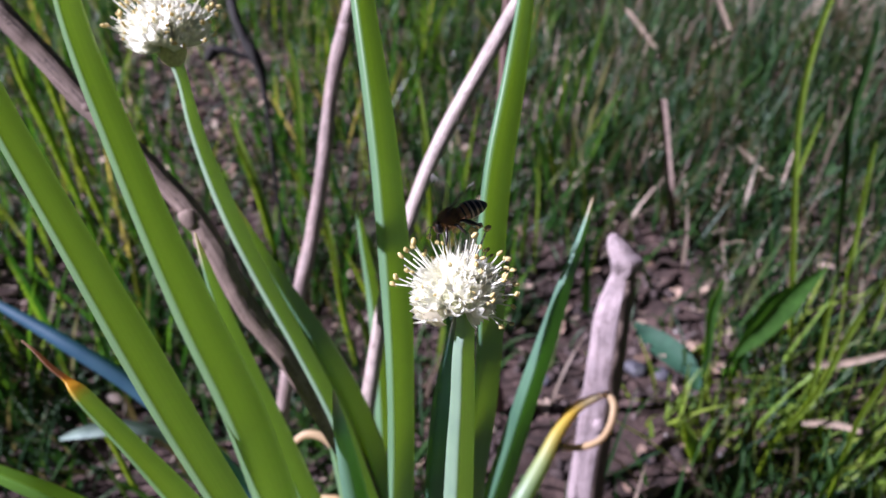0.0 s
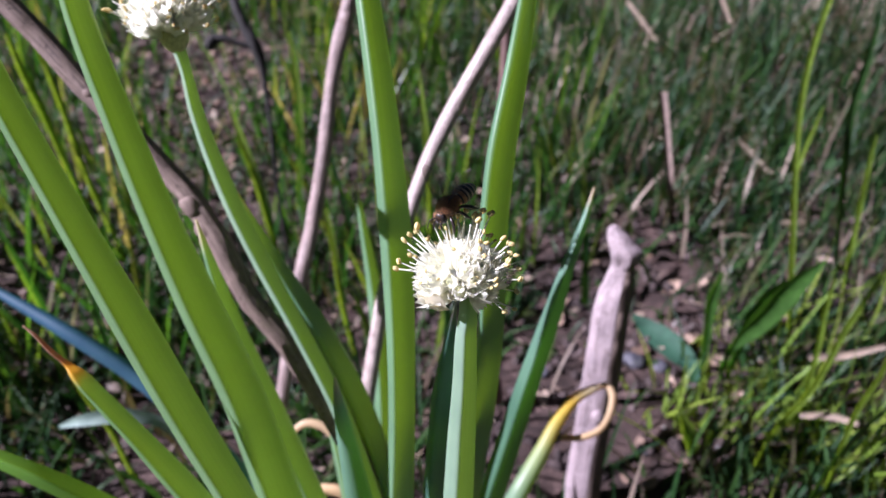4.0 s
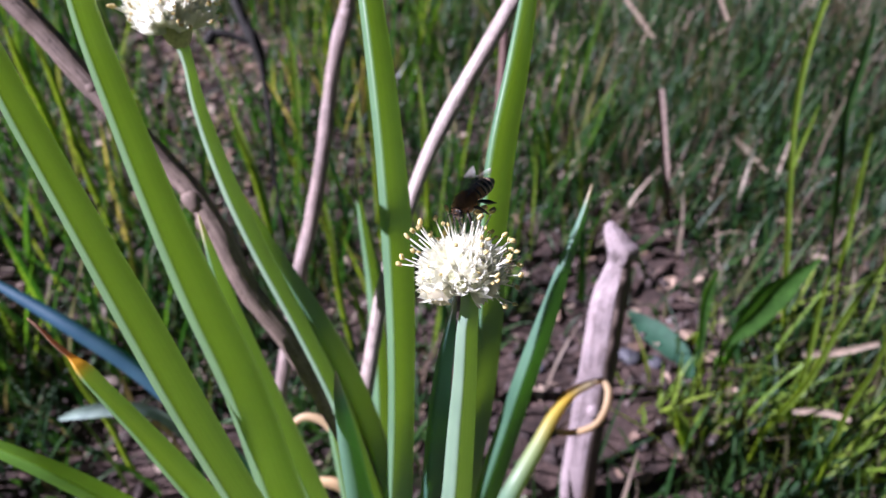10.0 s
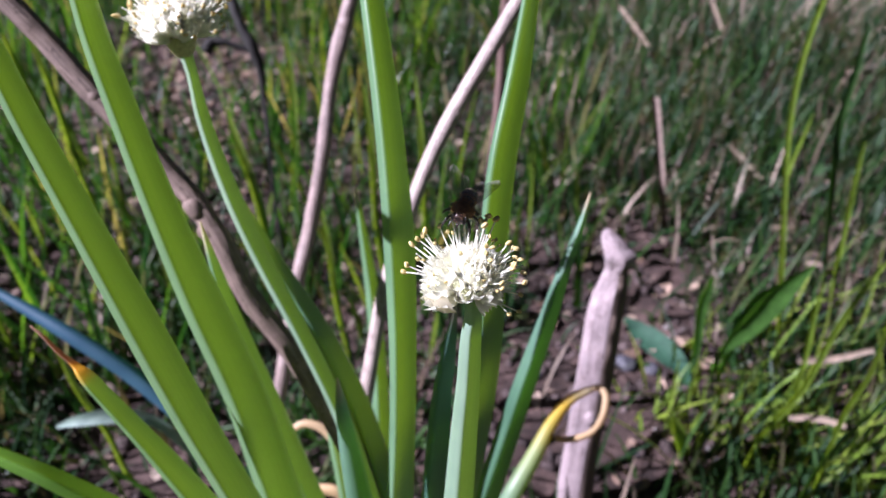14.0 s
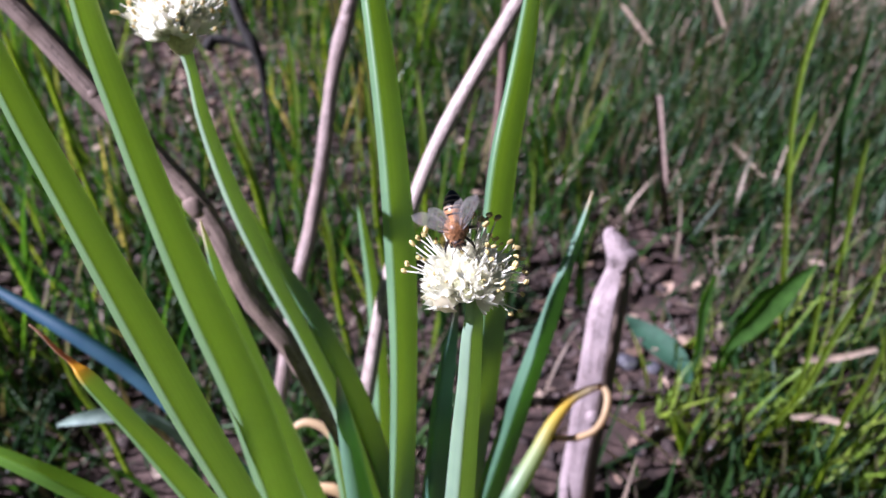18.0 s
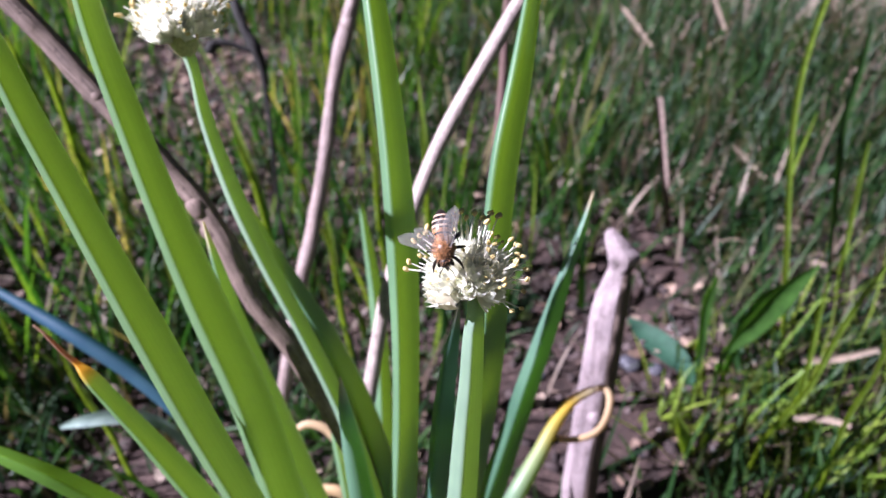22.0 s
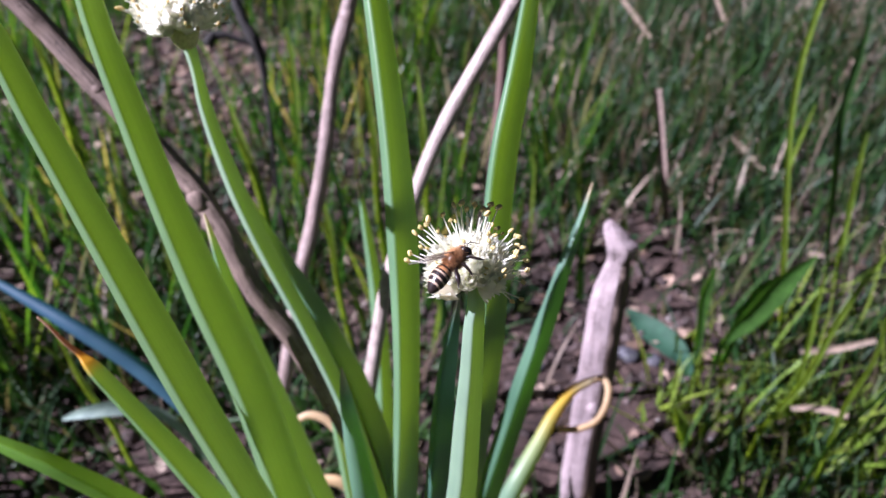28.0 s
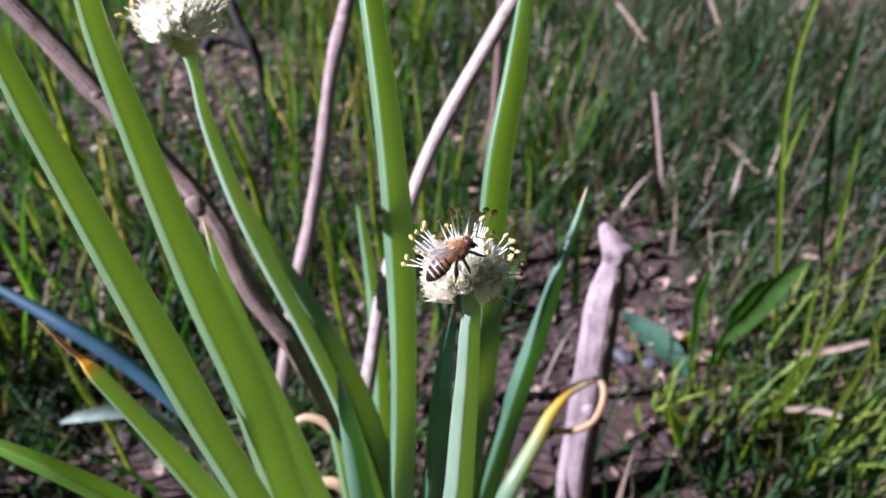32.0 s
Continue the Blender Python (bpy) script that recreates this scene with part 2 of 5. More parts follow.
stone_mat = island_material("pebble", [(0, (0.10, 0.085, 0.08)), (0.6, (0.20, 0.17, 0.16)), (1, (0.42, 0.39, 0.38))], None, 0, 0.85, 400)
seed_pale = bark("seed_pale", (0.17, 0.155, 0.155), (0.26, 0.245, 0.25), (0.36, 0.345, 0.35), 0.85)
stone_dark = bark("stone_dark", (0.06, 0.06, 0.075), (0.09, 0.09, 0.11), (0.13, 0.13, 0.15), 0.6)
clod_mat = island_material("clod", [(0, (0.030, 0.021, 0.020)), (0.6, (0.065, 0.047, 0.045)), (1, (0.125, 0.093, 0.09))], None, 0, 0.95, 300)


def petal_material(name, colour, through_colour, share, soft=0.0):
    m, nt, bs, out = mat(name)
    col = mixed(nt, 1.0, colour, ramp(nt, noise_tex(nt, 700, 3), [(0.3, (0.92, 0.93, 0.88)), (0.7, (1, 1, 1))]), "MULTIPLY")
    nt.links.new(col, bs.inputs["Base Color"])
    bs.inputs["Roughness"].default_value = 0.5
    if soft:
        bs.inputs["Subsurface Weight"].default_value = 1.0
        bs.inputs["Subsurface Radius"].default_value = (1.0, 0.95, 0.8)
        bs.inputs["Subsurface Scale"].default_value = soft
        return m
    thin(nt, bs, out, through_colour, share)
    return m


petal_mat = petal_material("petal", (0.975, 0.965, 0.87), (0.998, 0.99, 0.91), 0.75)
heart_mat = petal_material("flower_heart", (0.95, 0.94, 0.86), None, 0, 0.02)
bract_mat = petal_material("papery_bract", (0.80, 0.74, 0.60), (0.8, 0.72, 0.5), 0.45)
filament_mat = petal_material("filament", (0.93, 0.92, 0.84), (0.95, 0.94, 0.82), 0.4)


def plain(name, colour, rough, var=0.25, scale=900, metal=0.0, spec=0.5):
    m, nt, bs, out = mat(name)
    lo, hi = tuple(c * (1 - var) for c in colour), tuple(min(1, c * (1 + var)) for c in colour)
    nt.links.new(ramp(nt, noise_tex(nt, scale, 4), [(0.3, lo), (0.7, hi)]), bs.inputs["Base Color"])
    bs.inputs["Roughness"].default_value, bs.inputs["Metallic"].default_value = rough, metal
    bs.inputs["Specular IOR Level"].default_value = spec
    return m


pistil_mat = petal_material("pistil", (0.86, 0.88, 0.66), (0.92, 0.93, 0.72), 0.5)
anther_mat = petal_material("anther", (0.82, 0.68, 0.32), (0.82, 0.68, 0.24), 0.3)
ovary_mat = plain("ovary", (0.48, 0.45, 0.20), 0.5)
fur_mat = plain("bee_fur", (0.44, 0.23, 0.10), 0.8)
amber_mat = plain("bee_amber_shell", (0.42, 0.20, 0.085), 0.4)
pale_fur = plain("bee_pale_fur", (0.55, 0.40, 0.26), 0.75)
chitin_mat = plain("bee_dark_shell", (0.022, 0.014, 0.013), 0.3)
brown_mat = plain("bee_brown_shell", (0.16, 0.075, 0.03), 0.35)
band_mat = plain("bee_band", (0.52, 0.38, 0.27), 0.55)
eye_mat = plain("bee_eye", (0.012, 0.009, 0.009), 0.18)
vein_mat = plain("wing_vein", (0.10, 0.06, 0.035), 0.4)


def wing_material():
    m, nt, bs, out = mat("wing_membrane")
    bs.inputs["Base Color"].default_value = (0.6, 0.58, 0.57, 1)
    bs.inputs["Roughness"].default_value = 0.25
    clear = nt.nodes.new("ShaderNodeBsdfTransparent")
    clear.inputs[0].default_value = (0.90, 0.88, 0.86, 1)
    mx = nt.nodes.new("ShaderNodeMixShader")
    mx.inputs[0].default_value = 0.11
    nt.links.new(clear.outputs[0], mx.inputs[1])
    nt.links.new(bs.outputs[0], mx.inputs[2])
    nt.links.new(mx.outputs[0], out.inputs[0])
    bump(nt, bs, noise_tex(nt, 900, 2), 0.3, 0.0002)
    return m


wing_mat = wing_material()


# ---- building helpers ----
def mesh_from(name, verts, faces, mats, slots=None, uvs=None, smooth=True):
    me = bpy.data.meshes.new(name)
    me.from_pydata([tuple(v) for v in verts], [], faces)
    for m in mats:
        me.materials.append(m)
    if slots is not None:
        me.polygons.foreach_set("material_index", slots)
    if smooth:
        me.polygons.foreach_set("use_smooth", [True] * len(me.polygons))
    if uvs is not None:
        layer = me.uv_layers.new(name="UVMap")
        idx = np.empty(len(me.loops), int)
        me.loops.foreach_get("vertex_index", idx)
        layer.data.foreach_set("uv", np.asarray(uvs, float)[idx].ravel())
    me.update()
    return me


def part(name, me, parent=None, label="", m=None):
    """Links a mesh as one object under a thing or a part."""
    ob = new(name, me)
    ob.parent = parent
    if m is not None:
        ob.matrix_basis = m
    return tagged(ob, label)


def holder(name, at, label, category, group="", kind=""):
    ob = new(name)
    ob.empty_display_size = 0.02
    ob.matrix_basis = pose(*at)
    return tagged(ob, label, category, group, kind)


def spline(pts, steps):
    """A smooth line through unevenly spaced points of any number of values."""
    p = np.asarray(pts, float)
    d = np.maximum(np.linalg.norm(np.diff(p[:, :3], axis=0), axis=1), 1e-6)
    slope = np.diff(p, axis=0) / d[:, None]
    m = np.vstack([slope[:1], (slope[:-1] * d[1:, None] + slope[1:] * d[:-1, None]) / (d[1:] + d[:-1])[:, None], slope[-1:]])
    out = []
    for i in range(len(d)):
        for k in range(steps):
            t = k / steps
            h = (2 * t ** 3 - 3 * t * t + 1, t ** 3 - 2 * t * t + t, -2 * t ** 3 + 3 * t * t, t ** 3 - t * t)
            out.append(h[0] * p[i] + h[1] * d[i] * m[i] + h[2] * p[i + 1] + h[3] * d[i] * m[i + 1])
    out.append(p[-1])
    return np.array(out)


def keeled(keel, high, n=28):
    """Outline of a leaf with one blunt keel: a narrow face and a broad one, rounded where they meet."""
    c = np.array([(1.0, -0.2), (0.94, 0.02), (keel + 0.10, high), (keel - 0.05, high - 0.03), (-0.97, 0.20), (-1.0, -0.05), (-0.75, -0.5), (-0.1, -0.78), (0.6, -0.66), (0.95, -0.45)])
    out = []
    for i in range(len(c)):
        a, b = c[i], c[(i + 1) % len(c)]
        k = max(1, round(n * np.linalg.norm(b - a) / 6.0))
        out += [a + (b - a) * j / k for j in range(k)]
    out = np.array(out)
    for _ in range(1):
        out = (np.roll(out, 1, 0) + 2 * out + np.roll(out, -1, 0)) / 4
    out[:, 0] /= np.abs(out[:, 0]).max()
    return out


OPEN = (0.0, 0.0, 0.54)  # the open side of the plant, to which the leaves' broad faces turn


def tube_data(pts, sides=14, steps=6, flat=1.0, rough=0.0, seed=0, prof=None):
    """A tapered tube swept along x, y, z, radius; u runs round it, v along it."""
    line = spline(pts, steps)
    pos, rad = line[:, :3], np.maximum(line[:, 3], 0.000018)
    n = len(pos)
    tan = np.gradient(pos, axis=0)
    tan /= np.linalg.norm(tan, axis=1)[:, None]
    side = np.cross(tan[0], (0.3, 0.9, 0.2))
    side /= np.linalg.norm(side)
    if prof is None:
        prof = [(math.cos(2 * math.pi * s / sides), flat * math.sin(2 * math.pi * s / sides)) for s in range(sides)]
    else:
        sides = len(prof)
    dist = np.concatenate([[0], np.cumsum(np.linalg.norm(np.diff(pos, axis=0), axis=1))])
    verts, uvs, faces = [], [], []
    rs = random.Random(seed)
    off = rs.random() * 100
    for i in range(n):
        side = side - tan[i] * (side @ tan[i])
        side /= np.linalg.norm(side)
        up = np.cross(tan[i], side)
        if len(prof) != 0 and flat == 2.0:
            side = np.cross(tan[i], np.array(OPEN) - pos[i])
            side /= np.linalg.norm(side)
            side *= 1 if side[0] > 0 else -1
            up = np.cross(side, tan[i])
            up *= 1 if up[1] < 0 else -1
        for s in range(sides + 1):
            a = 2 * math.pi * s / sides
            r = rad[i]
            if rough:
                q = Vector((math.cos(a) * 1.2 + off, math.sin(a) * 1.2, dist[i] * 60))
                r *= 1 + rough * (noise.noise(q) + 0.6 * noise.noise(q * 2.7))
            pa, pb = prof[s % sides]
            verts.append(pos[i] + r * (pa * side + pb * up))
            uvs.append((s / sides, dist[i] / dist[-1]))
    w = sides + 1
    for i in range(n - 1):
        for s in range(sides):
            faces.append((i * w + s, i * w + s + 1, (i + 1) * w + s + 1, (i + 1) * w + s))
    for i, v in ((0, 0.0), (n - 1, 1.0)):
        verts.append(pos[i] + (tan[i] * rad[i] * (0.35 if i else -0.35)))
        uvs.append((0.5, v))
        c = len(verts) - 1
        for s in range(sides):
            f = (c, i * w + s + 1, i * w + s)
            faces.append(f if i == 0 else f[::-1])
    return verts, faces, uvs


def tube(name, pts, m, origin=(0, 0, 0), **k):
    v, f, uv = tube_data(pts, **k)
    o = np.array(origin)
    return mesh_from(name, [p - o for p in v], f, [m], None, uv)


def merged(lists):
    """Joins (verts, faces, slot) pieces into one set."""
    V, Fc, S = [], [], []
    for v, f, s in lists:
        b = len(V)
        V += [tuple(q) for q in v]
        Fc += [tuple(i + b for i in g) for g in f]
        S += [s] * len(f)
    return V, Fc, S


def ball(centre, radii, rings=8, sides=12, turn=None):
    v, f = [], []
    for i in range(rings + 1):
        a = math.pi * i / rings
        for s in range(sides):
            b = 2 * math.pi * s / sides
            q = Vector((math.sin(a) * math.cos(b) * radii[0], math.sin(a) * math.sin(b) * radii[1], math.cos(a) * radii[2]))
            if turn is not None:
                q = turn @ q
            v.append(tuple(q + Vector(centre)))
    for i in range(rings):
        for s in range(sides):
            t = (s + 1) % sides
            f.append((i * sides + s, (i + 1) * sides + s, (i + 1) * sides + t, i * sides + t))
    return v, f


def facing(way, spin=0.0):
    return Vector(way).to_track_quat("Z", "Y").to_matrix().to_4x4() @ Matrix.Rotation(spin, 4, "Z")


# ---- ground: one sheet, fine near the plant and coarse to the horizon ----
def axis_steps(lo, hi, fine, far):
    inner = list(np.arange(lo, hi, fine))
    out, d = [], fine
    a, b = lo, hi
    left, right = [], []
    while b < far:
        d *= 1.35
        a, b = a - d, b + d
        left.append(a)
        right.append(b)
    return np.array(left[::-1] + inner + [hi] + right)


def height(x, y):
    near = max(0.0, min(1.0, 1 - max(abs(x - 0.05) - 0.75, abs(y - 1.0) - 0.55) / 0.2))
    h = 0.008 * noise.noise(Vector((x * 2.2, y * 2.2, 3.1)))
    if near:
        h += near * (0.016 * noise.noise(Vector((x * 14, y * 19, 0))) + 0.012 * abs(noise.noise(Vector((x * 38, y * 38, 5)))) + 0.006 * abs(noise.noise(Vector((x * 85, y * 85, 9)))) - 0.004)
    return h - 0.004


def build_ground():
    xs, ys = axis_steps(-0.9, 1.0, 0.0065, 400), axis_steps(0.3, 1.7, 0.0065, 400)
    w = len(xs)
    verts = [(x, y, height(x, y)) for y in ys for x in xs]
    faces = [(j * w + i, j * w + i + 1, (j + 1) * w + i + 1, (j + 1) * w + i) for j in range(len(ys) - 1) for i in range(w - 1)]
    tagged(new("ground", mesh_from("ground", verts, faces, [soil_mat])), "dark brown crumbly garden soil with plant litter", "ground", kind="structure")


build_ground()


# ---- grass and litter ----
def blades(name, m, spots, label, width=(0.003, 0.006), length=(0.1, 0.2), lean=0.35, bend=0.5, seed=1, segs=4, toward=(0, 0)):
    """Many curved, folded grass blades in one mesh of kind stuff."""
    r = np.random.RandomState(seed)
    V, Fc = [], []
    for x, y in spots:
        z = height(x, y) - 0.004
        L, wd = r.uniform(*length), r.uniform(*width)
        az, ln, bd = r.uniform(0, 2 * math.pi), abs(r.normal(0, lean)), r.uniform(0.1, 1) * bend
        dx, dy = math.cos(az) * 1.0, math.sin(az)
        sx, sy = -dy, dx
        turn = r.uniform(-0.9, 0.9)
        wx, wy = sx * math.cos(turn) - dx * math.sin(turn), sy * math.cos(turn) - dy * math.sin(turn)
        px, py, pz, a = x, y, z, ln
        b = len(V)
        for k in range(segs + 1):
            t = k / segs
            hw = wd * 0.5 * (1 - t ** 2.2) * (0.75 + 0.5 * min(1, t * 3)) + 0.00025
            V += [(px - wx * hw, py - wy * hw, pz), (px + dx * hw * 0.35, py + dy * hw * 0.35, pz - hw * 0.3), (px + wx * hw, py + wy * hw, pz)]
            st = L / segs
            px += dx * math.sin(a) * st + toward[0] * st
            py += dy * math.sin(a) * st + toward[1] * st
            pz += math.cos(a) * st
            a += bd / segs * 1.6
        for k in range(segs):
            q = b + 3 * k
            Fc += [(q, q + 1, q + 4, q + 3), (q + 1, q + 2, q + 5, q + 4)]
    return tagged(new(name, mesh_from(name, V, Fc, [m])), label, "grass", kind="stuff")


def scatter(n, box, density, seed):
    r = np.random.RandomState(seed)
    out = []
    while len(out) < n:
        x, y = r.uniform(box[0], box[1]), r.uniform(box[2], box[3])
        rag = 0.12 * noise.noise(Vector((x * 3.1, y * 3.1, 6.6)))
        edge = min(min(x - box[0], box[1] - x, (box[3] - y) * 0.8) / (0.22 * (box[1] - box[0])), (y - box[2]) / 0.09) + rag * 2
        if r.rand() < density(x, y) * max(0.0, min(1.0, edge)):
            out.append((x, y))
    return out


def patchy(x, y, s, o):
    return 0.5 + 0.9 * noise.noise(Vector((x * s + o, y * s, 1.7)))


def left_grass(x, y):
    if y < 0.42 + 0.25 * max(0, x + 0.25) or x > 0.16 + 0.12 * (y - 0.6):
        return 0
    gap = math.exp(-(((x + 0.46) / 0.16) ** 2 + ((y - 1.16) / 0.2) ** 2))
    return max(0.0, patchy(x, y, 9, 4)) ** 1.5 * max(0.0, 1 - 1.1 * gap)


def bare(x, y):
    return math.exp(-(((x - 0.14) / 0.17) ** 2 + ((y - 0.54) / 0.2) ** 2))


def right_grass(x, y):
    return (1 if x > -0.05 else 0) * (0.10 + 1.3 * max(0.0, patchy(x, y, 5, 11)) ** 1.8) * max(0.0, 1 - 1.7 * bare(x, y))


def dry_patches(x, y):
    """Where last year's grass lies bleached."""
    spots = ((0.85, 1.42, 0.26), (0.2, 1.2, 0.12), (0.6, 1.58, 0.15), (0.36, 0.82, 0.07), (1.4, 1.7, 0.3))
    return 0.04 + sum(math.exp(-((x - a) ** 2 + (y - b) ** 2) / (w * w)) for a, b, w in spots)


blades("grass_tall", grass_mat, scatter(2900, (-1.9, 0.55, 0.4, 2.6), left_grass, 3), "tall fresh green grass blades standing in soil", (0.003, 0.0065), (0.09, 0.22), 0.18, 0.4, 5)
blades("grass_low", grass_dark, scatter(8700, (-1.9, 0.6, 0.24, 2.4), lambda x, y: 0.2 + left_grass(x, y), 8), "low dark green grass with dry stalks", (0.002, 0.0045), (0.03, 0.10), 0.55, 0.9, 6)
blades("grass_meadow", grass_dark, scatter(20500, (-0.35, 2.2, 0.24, 2.7), right_grass, 21), "short dark green grass mixed with dry stalks", (0.0018, 0.0044), (0.035, 0.11), 0.32, 0.6, 7)
blades("grass_dry", straw_mat, scatter(2400, (-0.2, 2.2, 0.6, 2.7), dry_patches, 23), "bleached dry grass lying in tufts over the meadow", (0.0016, 0.0042), (0.03, 0.12), 0.9, 0.9, 19)
blades("grass_upright", grass_mat, scatter(700, (-0.3, 2.2, 0.75, 2.7), right_grass, 25), "thin green grass blades standing in the meadow", (0.002, 0.004), (0.06, 0.13), 0.3, 0.5, 14)
blades("grass_edge", grass_dark, scatter(650, (0.2, 1.0, 0.30, 1.1), lambda x, y: max(0.0, min(1, (x - 0.24) * 5)) * max(0.08, patchy(x, y, 8, 2)), 31), "fresh yellow-green grass at the bed's edge", (0.0013, 0.003), (0.05, 0.15), 0.4, 0.5, 9)


blades("grass_front", grass_dark, scatter(1000, (-0.75, 0.06, 0.25, 0.72), lambda x, y: max(0.0, patchy(x, y, 12, 9)), 33), "green grass blades below the onion leaves", (0.002, 0.004), (0.04, 0.12), 0.35, 0.6, 15)
blades("grass_fresh", blade_mat, scatter(560, (0.14, 0.8, 0.26, 0.66), lambda x, y: max(0.0, min(1, (x - 0.2) * 4)) * max(0.0, min(1, (0.62 - y) * 6)) * max(0.0, patchy(x, y, 14, 3)), 35), "thin yellow-green grass blades at the bed's edge", (0.0014, 0.0032), (0.05, 0.15), 0.45, 0.6, 16, toward=(0.12, -0.05))


# Added mostly out of view, to throw shade on the bed's left ground
blades("grass_beside", grass_mat, scatter(1500, (-1.6, -0.3, -0.1, 0.72), lambda x, y: 0.3 + max(0.0, patchy(x, y, 9, 4)), 37), "tall green grass added beside the onion bed to shade it", (0.003, 0.006), (0.12, 0.25), 0.2, 0.4, 17)


blades("grass_tuft", blade_mat, scatter(120, (0.17, 0.36, 0.355, 0.47), lambda x, y: max(0.0, patchy(x, y, 18, 13)), 36), "bright yellow-green seedlings in the soil", (0.0018, 0.004), (0.02, 0.07), 0.5, 0.6, 24)
# Dense dark grass added here in place of a shadow over the meadow
blades("grass_darkening", grass_dark, scatter(1500, (0.15, 0.95, 0.8, 1.5), lambda x, y: 1.0, 38), "taller dark green grass added to darken the meadow", (0.002, 0.0045), (0.06, 0.15), 0.25, 0.5, 26)


def around(x, y):
    """Grass goes on all round the bed."""
    rag = 0.15 * noise.noise(Vector((x * 4, y * 4, 9.1)))
    if 0.1 + rag < y < 1.75 + rag and abs(x) < 0.32 + 0.7 * y + rag or math.hypot(x, y) < 0.22 + rag:
        return 0.0
    return (0.35 + max(0.0, patchy(x, y, 2.2, 5))) / (1 + 0.03 * (x * x + y * y))


blades("grass_around", grass_mat, scatter(24000, (-5.5, 5.5, -3.6, 6.0), around, 39), "rough green grass growing all round the bed", (0.006, 0.013), (0.06, 0.17), 0.5, 0.8, 18, 3)


def litter(name, n, box, density, size, m, label, category, seed, long=1.6):
    """Curled scraps of dry leaf lying on the soil."""
    r = np.random.RandomState(seed)
    V, Fc = [], []
    for x, y in scatter(n, box, density, seed):
        s = r.uniform(*size)
        turn = Euler((r.normal(0, 0.35), r.normal(0, 0.35), r.uniform(0, 6.3))).to_matrix()
        curl = r.uniform(-1, 1)
        b = len(V)
        z = height(x, y) + 0.003
        for i in range(5):
            t = i / 4 * 2 - 1
            hw = s * 0.5 * math.sqrt(max(0.06, 1 - t * t)) * r.uniform(0.7, 1.1)
            for q in (-1, 0, 1):
                p = turn @ Vector((t * s * long * 0.5, q * hw, curl * s * 0.25 * (t * t) + abs(q) * s * 0.15 * r.uniform(0, 1)))
                V.append((x + p.x, y + p.y, z + p.z))
        for i in range(4):
            for q in range(2):
                a = b + i * 3 + q
                Fc.append((a, a + 1, a + 4, a + 3))
    return tagged(new(name, mesh_from(name, V, Fc, [m])), label, category, kind="stuff")


def everywhere(x, y):
    return max(0.0, patchy(x, y, 6, 30)) + 0.15


litter("leaf_litter", 1900, (-1.3, 1.6, 0.3, 2.2), everywhere, (0.004, 0.014), litter_mat, "dry tan and pinkish leaf scraps on the soil", "litter", 41)
litter("dry_thatch", 1300, (0.2, 1.6, 0.95, 2.6), lambda x, y: max(0.0, min(1.0, (x - 0.55) * 1.1 + (y - 1.6) * 0.8)) * everywhere(x, y), (0.004, 0.012), litter_mat, "pale dry leaf scraps lying thick in the grass", "litter", 45, 2.4)
litter("dry_leaf_bed", 380, (-0.85, -0.1, 0.75, 1.6), lambda x, y: math.exp(-(((x + 0.46) / 0.2) ** 2 + ((y - 1.16) / 0.25) ** 2)), (0.006, 0.016), litter_mat, "pinkish dry leaves lying in a gap of the grass", "litter", 47)
litter("straw_litter", 650, (-0.9, 1.2, 0.4, 2.0), everywhere, (0.0016, 0.003), straw_mat, "pale dry straw bits lying on the soil", "litter", 43, 22)


def ground_cover(name, n, box, density, size, rise, m, label, seed):
    """Small green leaves of low weeds, at all angles."""
    r = np.random.RandomState(seed)
    V, Fc = [], []
    for x, y in scatter(n, box, density, seed):
        s = r.uniform(*size)
        turn = Euler((r.normal(0, 0.6), r.normal(0, 0.6), r.uniform(0, 6.3))).to_matrix()
        z, b = height(x, y) + rise * r.rand() ** 1.6, len(V)
        for i in range(4):
            t = i / 3
            hw = s * 0.32 * math.sin(math.pi * (0.08 + 0.86 * t)) ** 0.8
            for q in (-1, 0, 1):
                p = turn @ Vector((t * s, q * hw, abs(q) * hw * 0.35 - 0.25 * s * t * t))
                V.append((x + p.x, y + p.y, z + p.z))
        for i in range(3):
            for q in range(2):
                a = b + i * 3 + q
                Fc.append((a, a + 1, a + 4, a + 3))
    return tagged(new(name, mesh_from(name, V, Fc, [m])), label, "weeds", kind="stuff")


ground_cover("weed_cover", 9500, (-0.3, 2.2, 0.4, 2.7), right_grass, (0.005, 0.012), 0.045, grass_dark, "low dark green weeds covering the meadow", 61)
ground_cover("weed_carpet", 1900, (-0.2, 1.8, 0.75, 2.4), lambda x, y: max(0.0, patchy(x, y, 4, 17)), (0.009, 0.022), 0.06, weed_dark, "broad dark green weed leaves under the meadow grass", 65)
ground_cover("weed_patch", 3600, (-1.8, 0.4, 0.3, 2.4), lambda x, y: 0.3 + left_grass(x, y), (0.006, 0.015), 0.04, grass_dark, "low dark green weeds between the grass", 63)


